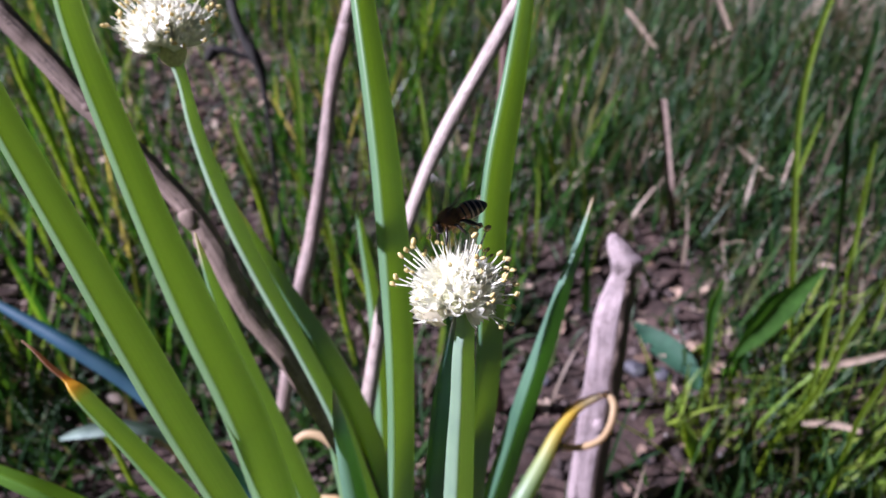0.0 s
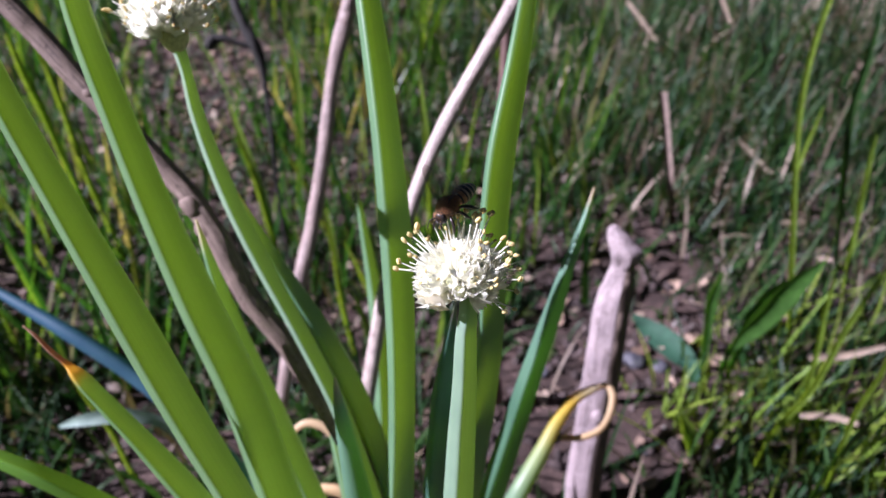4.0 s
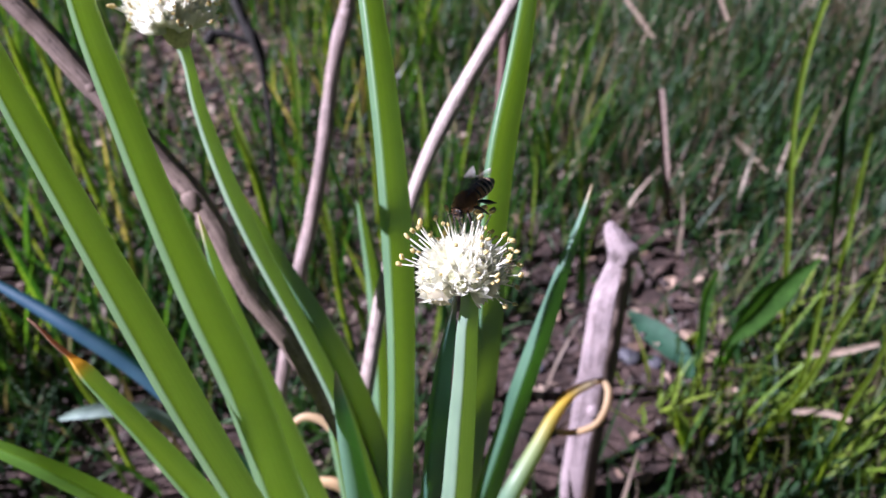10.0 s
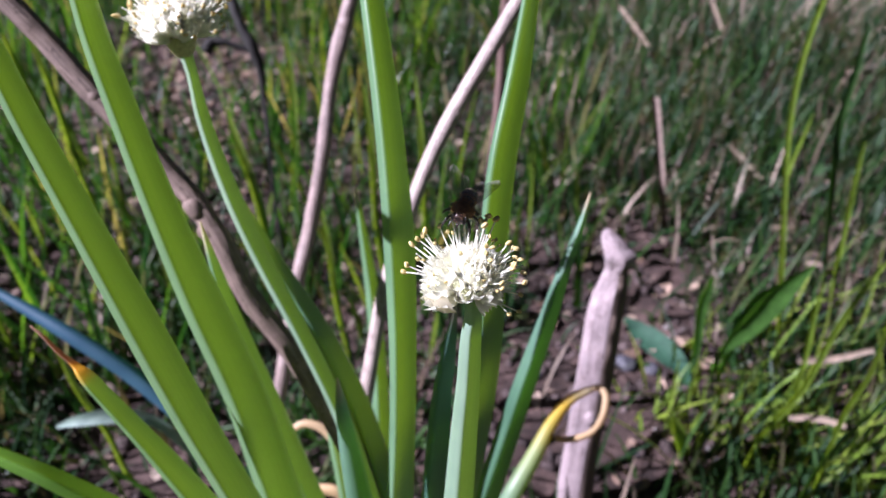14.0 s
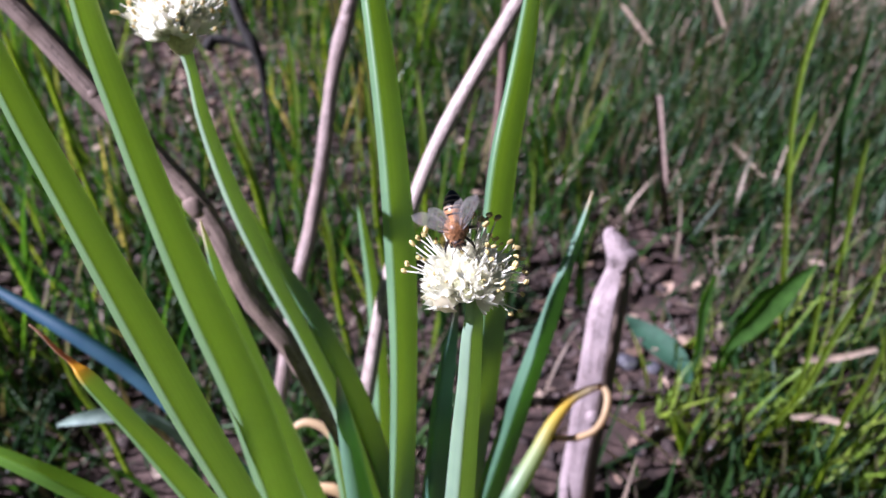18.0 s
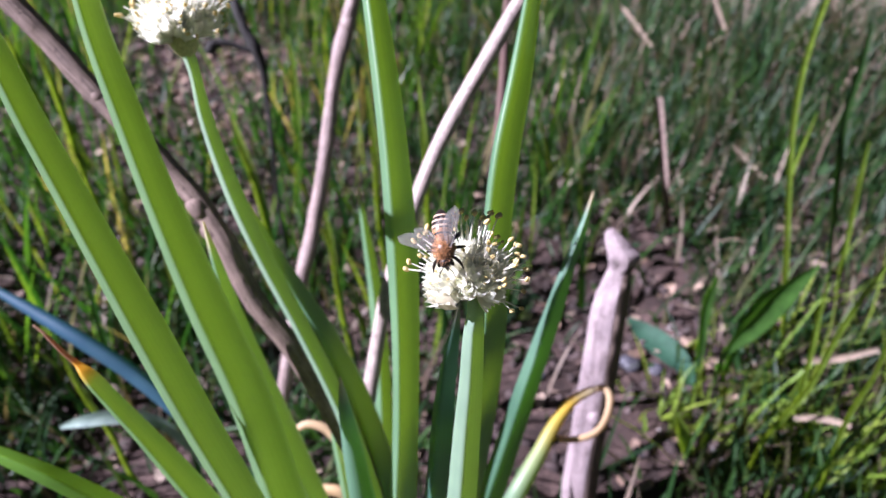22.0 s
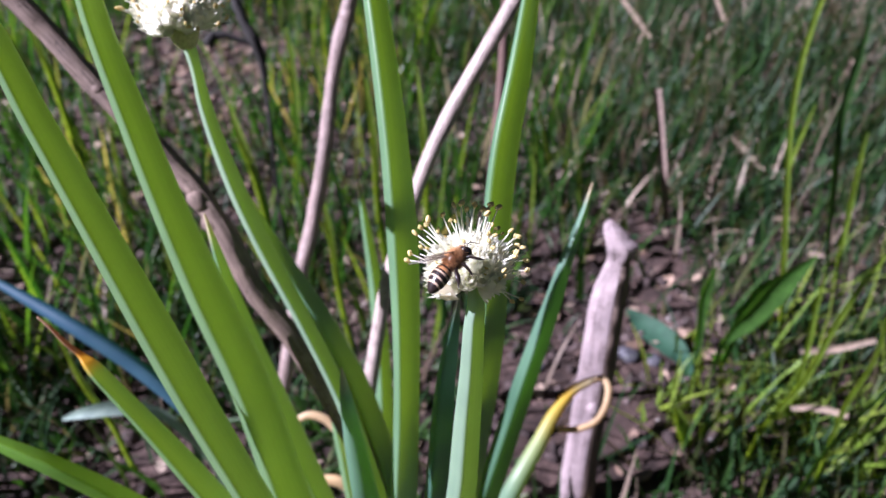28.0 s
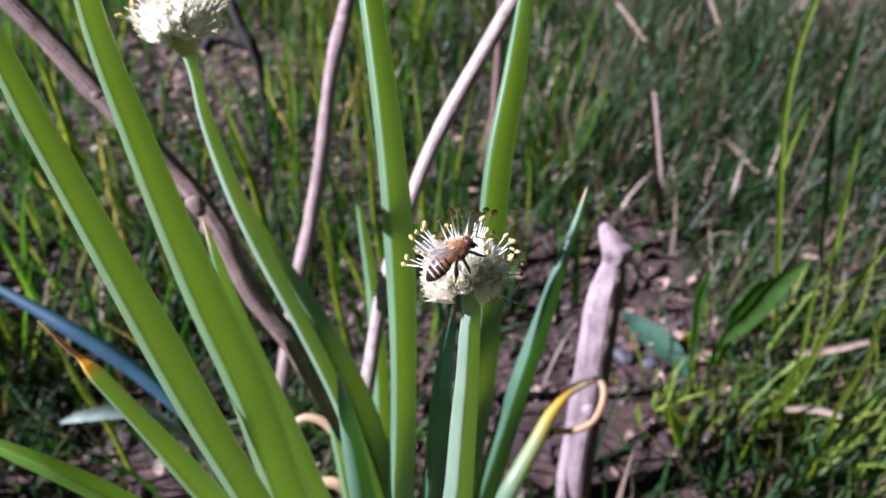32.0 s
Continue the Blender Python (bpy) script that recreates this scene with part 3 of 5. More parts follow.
def crumbs(name, n, box, density, size, m, label, category, seed):
    r = np.random.RandomState(seed)
    V, Fc = [], []
    for x, y in scatter(n, box, density, seed):
        s = r.uniform(size[0] ** 0.5, size[1] ** 0.5) ** 2
        v, f = ball((0, 0, 0), (s, s * r.uniform(0.7, 1), s * r.uniform(0.55, 0.9)), 5, 7)
        turn = Euler((r.uniform(0, 6), r.uniform(0, 6), r.uniform(0, 6))).to_matrix()
        o = r.uniform(0, 50)
        b = len(V)
        for q in v:
            q = turn @ Vector(q)
            q *= 1 + 0.55 * noise.noise(q / s * 1.1 + Vector((o, o, o))) + 0.25 * noise.noise(q / s * 2.9 + Vector((o, o, o)))
            V.append((x + q.x, y + q.y, height(x, y) + s * 0.15 + q.z))
        Fc += [tuple(i + b for i in g) for g in f]
    return tagged(new(name, mesh_from(name, V, Fc, [m])), label, category, kind="stuff")


crumbs("soil_clods", 1700, (-0.7, 0.9, 0.26, 1.5), lambda x, y: 1.0, (0.0015, 0.009), clod_mat, "crumbly dark brown soil clods", "soil", 51)
crumbs("soil_lumps", 220, (0.0, 0.45, 0.38, 0.9), lambda x, y: 0.1 + bare(x, y), (0.003, 0.008), clod_mat, "larger dark brown soil lumps in the bare patch", "soil", 57)
crumbs("pebbles", 160, (-0.6, 0.9, 0.28, 1.4), lambda x, y: 1.0, (0.0012, 0.005), stone_mat, "small grey pebbles lying on the soil", "pebbles", 53)

# ---- the onion plant ----
BASE = (-0.035, 0.235, 0.0)
plant = holder("onion_plant", BASE, "green bunching onion with white flower heads, rooted in soil", "plant")


def leaf(pts, m, label="", name="leaf", **k):
    if "keel" in k:
        k["prof"], k["flat"] = keeled(k.pop("keel"), k.pop("high", 1.2)), 2.0
    k.setdefault("sides", 16)
    return part(name, tube(name, pts, m, BASE, **k), plant, label)


# The first three points, an unseen top, are bent to shade the bee
leaf([(-0.157, 0.0960, 0.608, 0.00187), (-0.15, 0.1060, 0.580, 0.0046), (-0.139, 0.1320, 0.528, 0.0044), (-0.122, 0.1757, 0.4782, 0.00339), (-0.1131, 0.1695, 0.4483, 0.00411), (-0.1033, 0.1621, 0.4167, 0.00489), (-0.0928, 0.1541, 0.3845, 0.00591), (-0.0811, 0.1456, 0.3471, 0.00598), (-0.0721, 0.1395, 0.3216, 0.00586), (-0.055, 0.217, 0, 0.006)], leaf_mat, keel=-0.62)
leaf([(-0.1074, 0.2119, 0.4923, 0.00283), (-0.1092, 0.2111, 0.4691, 0.00386), (-0.1015, 0.2002, 0.4296, 0.00506), (-0.0956, 0.1933, 0.4036, 0.00586), (-0.0885, 0.1875, 0.3707, 0.00726), (-0.0784, 0.1803, 0.3274, 0.00808), (-0.0691, 0.1678, 0.2773, 0.00847), (-0.047, 0.229, 0, 0.006)], leaf_mat, keel=-0.62)
leaf([(-0.0948, 0.2189, 0.3816, 0.00032), (-0.0916, 0.2129, 0.3739, 0.0014), (-0.0887, 0.2107, 0.3467, 0.00319), (-0.0826, 0.2055, 0.3158, 0.00456), (-0.0753, 0.2019, 0.2786, 0.00538), (-0.065, 0.1941, 0.2362, 0.00571), (-0.051, 0.239, 0, 0.006)], leaf_mat, keel=-0.5)
leaf([(-0.0856, 0.2422, 0.379, 0.00035), (-0.0812, 0.2391, 0.3669, 0.00189), (-0.0717, 0.2345, 0.3447, 0.00342), (-0.0573, 0.2287, 0.3129, 0.00512), (-0.0432, 0.222, 0.2719, 0.00598), (-0.0323, 0.2129, 0.2278, 0.00605), (-0.035, 0.251, 0, 0.006)], leaf_mat, keel=-0.45)
leaf([(-0.0392, 0.1686, 0.3497, 0.0003), (-0.0387, 0.1664, 0.3437, 0.00141), (-0.0379, 0.1659, 0.3219, 0.00339), (-0.0356, 0.1627, 0.2853, 0.00524), (-0.031, 0.223, 0, 0.006)], leaf_teal_shade, "short blue-green leaf with a withered tip")
leaf([(-0.0467, 0.3043, 0.3447, 0.00043), (-0.0438, 0.295, 0.3247, 0.00204), (-0.0401, 0.2865, 0.2895, 0.00365), (-0.0381, 0.2749, 0.2583, 0.00437), (-0.0371, 0.2602, 0.2234, 0.00512), (-0.0376, 0.2484, 0.1758, 0.00571), (-0.029, 0.263, 0, 0.006)], leaf_mat, keel=-0.3)
leaf([(-0.0305, 0.2527, 0.4899, 0.00276), (-0.0245, 0.2262, 0.464, 0.00378), (-0.0212, 0.2118, 0.4456, 0.00432), (-0.0182, 0.1969, 0.4233, 0.00472), (-0.016, 0.1818, 0.3959, 0.0052), (-0.0154, 0.1703, 0.3682, 0.0048), (-0.0163, 0.1621, 0.3333, 0.00469), (-0.0181, 0.1541, 0.2987, 0.00518), (-0.029, 0.231, 0, 0.006)], leaf_mat, keel=-0.56)
leaf([(0.0321, 0.2559, 0.4858, 0.00207), (0.0269, 0.2312, 0.4623, 0.00276), (0.0225, 0.2125, 0.4433, 0.00381), (0.0175, 0.1966, 0.4213, 0.00456), (0.0154, 0.1876, 0.3984, 0.0047), (0.0156, 0.1823, 0.3673, 0.0046), (0.0138, 0.1783, 0.3297, 0.00475), (0.0102, 0.1744, 0.2922, 0.00487), (0.0069, 0.1742, 0.2594, 0.00521), (-0.015, 0.241, 0, 0.006)], leaf_mat, keel=-0.72)
leaf([(0.0033, 0.1922, 0.3637, 0.00042), (0.0017, 0.1872, 0.3541, 0.00189), (-0.0017, 0.1797, 0.3314, 0.00367), (-0.0036, 0.1725, 0.306, 0.0047), (-0.0057, 0.1684, 0.2764, 0.00496), (-0.021, 0.247, 0, 0.006)], leaf_teal_shade, keel=-0.5)
leaf([(0.0651, 0.2661, 0.3641, 0.00038), (0.0611, 0.2578, 0.3534, 0.00165), (0.0548, 0.2484, 0.3381, 0.00282), (0.0473, 0.2371, 0.3155, 0.00416), (0.0391, 0.2278, 0.2875, 0.00509), (0.0305, 0.2191, 0.2519, 0.00588), (0.0207, 0.2083, 0.2138, 0.00642), (-0.007, 0.239, 0, 0.006)], leaf_teal_shade, "green leaf with a pale dry tip, shade painted below it", keel=-0.2)
leaf([(-0.1395, 0.1691, 0.3747, 0.00028), (-0.1357, 0.1672, 0.3724, 0.00056), (-0.1306, 0.1645, 0.3672, 0.00085), (-0.126, 0.163, 0.3621, 0.00124), (-0.1234, 0.1614, 0.36, 0.00228), (-0.1179, 0.1592, 0.3507, 0.003), (-0.1089, 0.1555, 0.3362, 0.00357), (-0.0991, 0.1517, 0.3183, 0.00451), (-0.0931, 0.1496, 0.3059, 0.00482), (-0.057, 0.213, 0, 0.006)], leaf_orange, "green leaf with an orange withered tip", keel=-0.7)
leaf([(-0.1823, 0.1664, 0.3144, 0.00216), (-0.1706, 0.1642, 0.3084, 0.00326), (-0.1577, 0.1626, 0.2998, 0.00397), (-0.1446, 0.1627, 0.2853, 0.00456), (-0.065, 0.205, 0, 0.006)], leaf_low, keel=-0.2)
leaf([(-0.2605, 0.302, 0.2768, 0.00224), (-0.2381, 0.2941, 0.2668, 0.00352), (-0.2093, 0.2835, 0.2531, 0.00448), (-0.1827, 0.2755, 0.2347, 0.00486), (-0.1588, 0.2657, 0.2142, 0.00459), (-0.061, 0.247, 0, 0.006)], leaf_skylit, "blue-green leaf bent low, tinted with painted sky light")
leaf([(-0.0611, 0.2339, 0.2546, 0.00058), (-0.059, 0.2285, 0.2396, 0.00234), (-0.0554, 0.2207, 0.2215, 0.00355), (-0.0535, 0.2169, 0.2004, 0.00395), (-0.039, 0.247, 0, 0.006)], leaf_mat, keel=-0.4)
yellow = leaf([(0.0952, 0.3094, 0.1807, 0.0026), (0.0835, 0.304, 0.1787, 0.00333), (0.0695, 0.2904, 0.1727, 0.00419), (0.058, 0.275, 0.1611, 0.00504), (0.0431, 0.2566, 0.1457, 0.00587), (0.025, 0.265, 0, 0.006)], leaf_yellow, "yellowing leaf with a dried curled tip")
part("curled_tip", tube("curled_tip", [(0.0737, 0.2924, 0.1508, 0.00282), (0.0837, 0.288, 0.1566, 0.00278), (0.096, 0.2891, 0.1628, 0.00258), (0.1033, 0.2957, 0.1746, 0.00275), (0.1053, 0.3047, 0.1795, 0.00296), (0.1035, 0.3148, 0.1762, 0.00321), (0.0952, 0.3094, 0.1807, 0.00316)], dry_skin, BASE, sides=8, flat=0.7), yellow, "pale dried curl")
leaf([(-0.0993, 0.2678, 0.1681, 0.0007), (-0.0965, 0.274, 0.1809, 0.00175), (-0.0886, 0.2768, 0.1861, 0.00227), (-0.0781, 0.2757, 0.1847, 0.00262), (-0.0696, 0.2714, 0.1776, 0.0028), (-0.0648, 0.2635, 0.1626, 0.00282), (-0.0634, 0.254, 0.1423, 0.0032), (-0.041, 0.255, 0, 0.006)], dry_skin, "dried tan leaf curled over", sides=8, flat=0.4)
for bend in ([(-0.045, 0.2391, 0.1639, 0.00168), (-0.0405, 0.2418, 0.1754, 0.00365), (-0.0337, 0.2423, 0.1792, 0.0043), (-0.0272, 0.241, 0.1744, 0.00332), (-0.0242, 0.2391, 0.1639, 0.00202)], [(-0.0857, 0.2438, 0.1536, 0.00206), (-0.0762, 0.2455, 0.1639, 0.00408), (-0.066, 0.2447, 0.1629, 0.00442), (-0.0592, 0.2433, 0.153, 0.00241)], [(-0.039, 0.236, 0.1762, 0.00131), (-0.0307, 0.2349, 0.178, 0.00261), (-0.0226, 0.2344, 0.1741, 0.00197)]):
    part("dry_sheath", tube("dry_sheath", bend, dry_skin, BASE, sides=9, flat=0.5, rough=0.25, seed=6), plant, "crumpled grey-white dry skin at the base")
stalk = leaf([(0.0050, 0.1232, 0.4297, 0.00158), (0.0054, 0.1208, 0.4266, 0.00198), (0.0051, 0.1206, 0.4183, 0.00252), (0.0049, 0.122, 0.4005, 0.00306), (0.0043, 0.1252, 0.3754, 0.00384), (0.0034, 0.1284, 0.3389, 0.00468), (-0.023, 0.229, 0, 0.006)], stalk_mat, "thick pale green flower stalk", "flower_stalk", keel=-0.12, high=0.95)
stalk_back = leaf([(-0.0905, 0.2315, 0.4464, 0.0026), (-0.0890, 0.2295, 0.4412, 0.0021), (-0.0873, 0.2261, 0.4233, 0.0025), (-0.0805, 0.2188, 0.3946, 0.00335), (-0.0724, 0.2141, 0.3674, 0.00352), (-0.0601, 0.2072, 0.3342, 0.00348), (-0.0481, 0.2017, 0.2946, 0.00372), (-0.0359, 0.1912, 0.2406, 0.00402), (-0.039, 0.245, 0, 0.006)], stalk_mat, "pale green flower stalk leaning away", "flower_stalk", keel=-0.5, high=0.95)


def floret_mesh(seed):
    """A full white bell of six pointed, overlapping tepals."""
    r = random.Random(seed)
    pieces = []
    for k in range(6):
        outer = k % 2
        a0 = k * math.pi / 3 + r.uniform(-0.12, 0.12)
        ln = r.uniform(0.0066, 0.0080)
        flare = r.uniform(-0.2, 1.2)
        v, f = [], []
        for i in range(7):
            t = i / 6
            rad = 0.0004 + (0.0017 if outer else 0.0013) * math.sin(t * math.pi * 0.84) ** 0.8 + 0.0006 * flare * max(0, t - 0.7) * 3
            hw = 0.0016 * math.sin(math.pi * min(1, t * 0.93 + 0.07)) ** 0.6 + 0.00006
            for q in (-1, 0, 1):
                a = a0 + q * hw / max(rad, 0.0010)
                v.append((math.cos(a) * (rad + (0.00015 if q == 0 else 0)), math.sin(a) * (rad + (0.00015 if q == 0 else 0)), t * ln + (0 if q == 0 else -0.0002 * t)))
        for i in range(6):
            for q in range(2):
                c = i * 3 + q
                f.append((c, c + 1, c + 4, c + 3))
        pieces.append((v, f, 0))
    v, f = ball((0, 0, 0.0036), (0.0012, 0.0012, 0.0020), 6, 8)
    pieces.append((v, f, 1))
    V, Fc, S = merged(pieces)
    return mesh_from("floret", V, Fc, [petal_mat, pistil_mat], S)


def stamen_mesh(seed, anther=True):
    r = random.Random(seed)
    L = 0.0078
    bx, by = r.uniform(-0.0009, 0.0009), r.uniform(-0.0009, 0.0009)
    pts = [(bx * t * t, by * t * t, t * L, 0.00029 - 0.00017 * t) for t in (0, 0.33, 0.66, 1)]
    v, f, uv = tube_data(pts, 6, 2)
    pieces = [(v, f, 0)]
    turn = Euler((r.uniform(-0.9, 0.9), r.uniform(-0.9, 0.9), 0)).to_matrix()
    if anther:
        for s in (-1, 1):
            v, f = ball(Vector((bx, by, L)) + turn @ Vector((0.00021 * s, 0, 0.0001)), (0.00034, 0.00042, 0.00074), 5, 7, turn)
            pieces.append((v, f, 1))
    else:
        v, f = ball((bx, by, L), (0.00022, 0.00022, 0.0003), 4, 6)
        pieces.append((v, f, 0))
    V, Fc, S = merged(pieces)
    return mesh_from("stamen", V, Fc, [filament_mat, anther_mat], S)


FLORETS = [floret_mesh(s) for s in range(5)]
STAMENS = [stamen_mesh(s) for s in range(5)] + [stamen_mesh(9, False)]


def flower_head(owner, centre, root, size, florets, stamens, seed, reach=135, yellow=0.55, base_mat=heart_mat, low=0.0008, girth=0.0060, gaps=(), droop=(), spikes=()):
    """A round umbel: florets and stamens fan out from the top of the stalk."""
    r = random.Random(seed)
    c = Vector(centre) - Vector(BASE)
    axis = (Vector(centre) - Vector(root)).normalized()
    hub = Vector(root) - Vector(BASE) + axis * 0.0022 * size
    turn = axis.to_track_quat("Z", "Y").to_matrix()
    hi = math.cos(radians(reach))
    core_v, core_f = ball(c - axis * low * size, (girth * size, girth * size, (girth + low * 0.8) * size), 10, 16, turn)
    part("flower_base", mesh_from("flower_base", core_v, core_f, [base_mat]), owner, "pale base of the flower head")

    def spread(i, n, power, jitter, phase, least):
        z = 1 - (1 - least) * ((i + 0.5) / n) ** power
        a = i * 2.39996 + phase + r.uniform(-jitter, jitter)
        way = turn @ Vector((math.sqrt(1 - z * z) * math.cos(a), math.sqrt(1 - z * z) * math.sin(a), z))
        return z, (way + Vector((r.uniform(-0.2, 0.2), r.uniform(-0.2, 0.2), r.uniform(-0.2, 0.2)))).normalized()

    for i in range(florets):
        z, way = spread(i, florets, 0.9, 0.3, 0, hi)
        low_down = max(0.0, min(1.0, 0.75 - z))
        at = c + way * (0.0034 + 0.0012 * low_down) * r.uniform(0.85, 1.15) * size
        lift = ((at - hub).normalized() * 0.75 + way * 0.45).normalized()
        m = Matrix.Translation(at) @ facing(lift, r.uniform(0, 6)) @ Matrix.Scale(size * r.uniform(0.58, 0.74) * (1 + 0.42 * low_down), 4)
        part("floret", FLORETS[r.randrange(5)], owner, m=m)
    for i in range(stamens):
        z, way = spread(i, stamens, 1.0, 0.4, 1.1, max(hi, -0.55))
        if z < 0.0 and way.x < 0.25 or any(way.dot(Vector(g).normalized()) > 0.93 for g in gaps):
            continue
        young = way.dot(Vector(OPEN_SIDE)) > 0.72
        at = c + way * r.uniform(0.0046, 0.0060) * size
        lift = ((at - hub).normalized() * 0.55 + way * 0.65).normalized()
        m = Matrix.Translation(at) @ facing(lift, r.uniform(0, 6)) @ Matrix.Scale(size * (r.uniform(0.62, 0.78) if young else r.uniform(0.72, 1.2 + 0.25 * max(0, z))), 4)
        part("stamen", STAMENS[r.randrange(5) if young or r.random() < yellow else 5], owner, m=m)


    for x, y, z in droop:
        way = Vector((x, y, z)).normalized()
        part("floret", FLORETS[r.randrange(5)], owner, m=Matrix.Translation(c + way * 0.0044 * size) @ facing(way, r.uniform(0, 6)) @ Matrix.Scale(size * r.uniform(0.75, 0.88), 4))
    for x, y, z in spikes:
        way = Vector((x, y, z)).normalized()
        part("stamen", STAMENS[r.randrange(5)], owner, m=Matrix.Translation(c + way * 0.006 * size) @ facing(way, r.uniform(0, 6)) @ Matrix.Scale(size * r.uniform(0.95, 1.15), 4))


OPEN_SIDE = (-0.2, -0.84, 0.5)  # the florets on this side opened last: their stamens are still short
HEAD = Vector((0.0036, 0.1252, 0.4326))
TOP = Vector((0.0054, 0.1207, 0.4262))
flower_head(stalk, HEAD, TOP, 1.0, 156, 120, 4, 158, yellow=0.75, low=-0.0008, girth=0.0062, droop=((0.8, -0.5, -0.35), (0.5, -0.8, -0.3), (0.92, -0.25, -0.3)),
            spikes=((0.8, -0.5, -0.35), (0.92, -0.35, -0.1), (0.85, -0.4, 0.2), (0.82, -0.32, 0.42), (0.7, -0.66, -0.1)), gaps=((-0.23, -0.05, 0.97), (-0.42, -0.38, 0.8), (-0.35, -0.62, 0.7)))


def bract(owner, centre, axis, toward, size):
    """A torn papery cup under the flower head, open on one side."""
    c = Vector(centre) - Vector(BASE)
    up = Vector(axis).normalized()
    t = (Vector(toward) - up * Vector(toward).dot(up)).normalized()
    s = up.cross(t)
    v, f = [], []
    nu, nv = 17, 8
    for i in range(nu):
        a = (i / (nu - 1) - 0.5) * radians(84)
        rag = 0.82 + 0.22 * noise.noise(Vector((i * 0.7, 2.2, 0)))
        for j in range(nv):
            b = radians(134) - radians(40) * rag * j / (nv - 1)
            rr = 0.0088 * size * (1 + 0.07 * noise.noise(Vector((i * 0.9, j * 0.6, 4))) + 0.022 * j)
            v.append(c + rr * (up * math.cos(b) + math.sin(b) * (t * math.cos(a) + s * math.sin(a))))
    for i in range(nu - 1):
        for j in range(nv - 1):
            f.append((i * nv + j, i * nv + j + 1, (i + 1) * nv + j + 1, (i + 1) * nv + j))
    part("bract", mesh_from("bract", v, f, [bract_mat]), owner, "torn ivory papery bract")


bract(stalk, HEAD, HEAD - TOP, (-0.9, -0.35, 0), 1.05)
HEAD2 = Vector((-0.0915, 0.2332, 0.4525))
TOP2 = Vector((-0.0892, 0.2287, 0.4390))
flower_head(stalk_back, HEAD2, TOP2, 1.36, 120, 150, 8, 132, 0.7, ovary_mat, 0.0022, 0.0038)


# ---- sticks and stake ----
def stick(name, pts, m, label, category="stick", knots=(), **k):
    """A dry stick: its shaft, and the knots (share of its length, size, side) that stand out on it."""
    k.setdefault("sides", 14)
    foot = min(pts, key=lambda p: p[2])[:3]
    thing = holder(name, foot, label, category)
    part("shaft", tube("shaft", pts, m, foot, **k), thing)
    line = spline(pts, 20)
    for n, (share, size, way) in enumerate(knots):
        i = int(share * (len(line) - 1))
        x, y, z, rad = line[i]
        turn = Vector(line[min(i + 1, len(line) - 1), :3] - line[i, :3]).to_track_quat("Z", "Y").to_matrix()
        v, f = ball((0, 0, 0), (rad * size, rad * size, rad * size * 1.3), 8, 12, turn)
        at = Vector((x, y, z)) + Vector(way) * rad * 0.45 - Vector(foot)
        v = [at + Vector(q) * (1 + 0.22 * noise.noise(Vector(q) / rad * 1.4 + Vector((n * 5, 0, 0)))) for q in v]
        part("knot", mesh_from("knot", v, f, [m]), thing, "rough swollen knot")
    return thing


stick("stick", [(-0.1953, 0.286, 0.4676, 0.00432), (-0.1725, 0.2764, 0.4471, 0.0044), (-0.1577, 0.2702, 0.431, 0.00448), (-0.1418, 0.2614, 0.4133, 0.00432), (-0.1207, 0.2505, 0.3928, 0.00438), (-0.1026, 0.2403, 0.3733, 0.00444), (-0.0921, 0.2312, 0.3552, 0.00497), (-0.0862, 0.2255, 0.3413, 0.0048), (-0.0704, 0.2182, 0.3157, 0.00471), (-0.0525, 0.2106, 0.2736, 0.00554), (-0.035, 0.255, 0, 0.006)], bark_dark, "dark brown bark-covered stick leaning in the plant", knots=((0.50, 1.0, (-0.6, -0.6, 0.3)), (0.545, 0.9, (-0.8, -0.3, 0)), (0.60, 0.75, (0.6, -0.6, 0)), (0.3, 0.7, (0.3, -0.8, 0.3))), rough=0.15, seed=3, steps=14)
stick("stick", [(-0.045, 0.4532, 0.4379, 0.00386), (-0.0575, 0.4272, 0.3965, 0.00425), (-0.0633, 0.4195, 0.3785, 0.00499), (-0.0693, 0.4105, 0.3588, 0.00435), (-0.078, 0.386, 0.3112, 0.00445), (-0.0866, 0.3689, 0.2731, 0.00473), (-0.0964, 0.3491, 0.2397, 0.00497), (-0.1093, 0.3169, 0.1805, 0.00471), (-0.1167, 0.3028, 0.148, 0.0048), (-0.155, 0.33, 0, 0.006)], bark_pale, "pale grey-brown dry stick pushed in the soil", knots=((0.19, 1.02, (0.3, -0.3, 0)), (0.45, 0.85, (-0.4, -0.2, 0))), rough=0.09, seed=5, steps=12)
stick("stick", [(0.0539, 0.3565, 0.4522, 0.00375), (0.0343, 0.3367, 0.4269, 0.00375), (0.0177, 0.3199, 0.4037, 0.0039), (0.0016, 0.3045, 0.3807, 0.00392), (-0.0087, 0.2927, 0.364, 0.00366), (-0.0188, 0.2781, 0.3421, 0.00355), (-0.0313, 0.2553, 0.3096, 0.00329), (-0.0367, 0.2432, 0.2828, 0.00364), (-0.0438, 0.2262, 0.2448, 0.00403), (-0.045, 0.275, 0, 0.006)], bark_bleached, "bleached pinkish stick leaning across the plant", knots=((0.32, 0.85, (0.4, -0.4, 0)), (0.55, 0.8, (-0.4, -0.3, 0))), rough=0.07, seed=7, steps=12)
stick("stick", [(0.0484, 0.5322, 0.409, 0.003), (0.0424, 0.5026, 0.3712, 0.003), (0.0392, 0.475, 0.3196, 0.00306), (0.0324, 0.4382, 0.2562, 0.00291), (0.0276, 0.4178, 0.1977, 0.00281), (0.045, 0.45, 0, 0.006)], bark_red, "thin reddish-brown dry stem", rough=0.06, seed=8, steps=8)
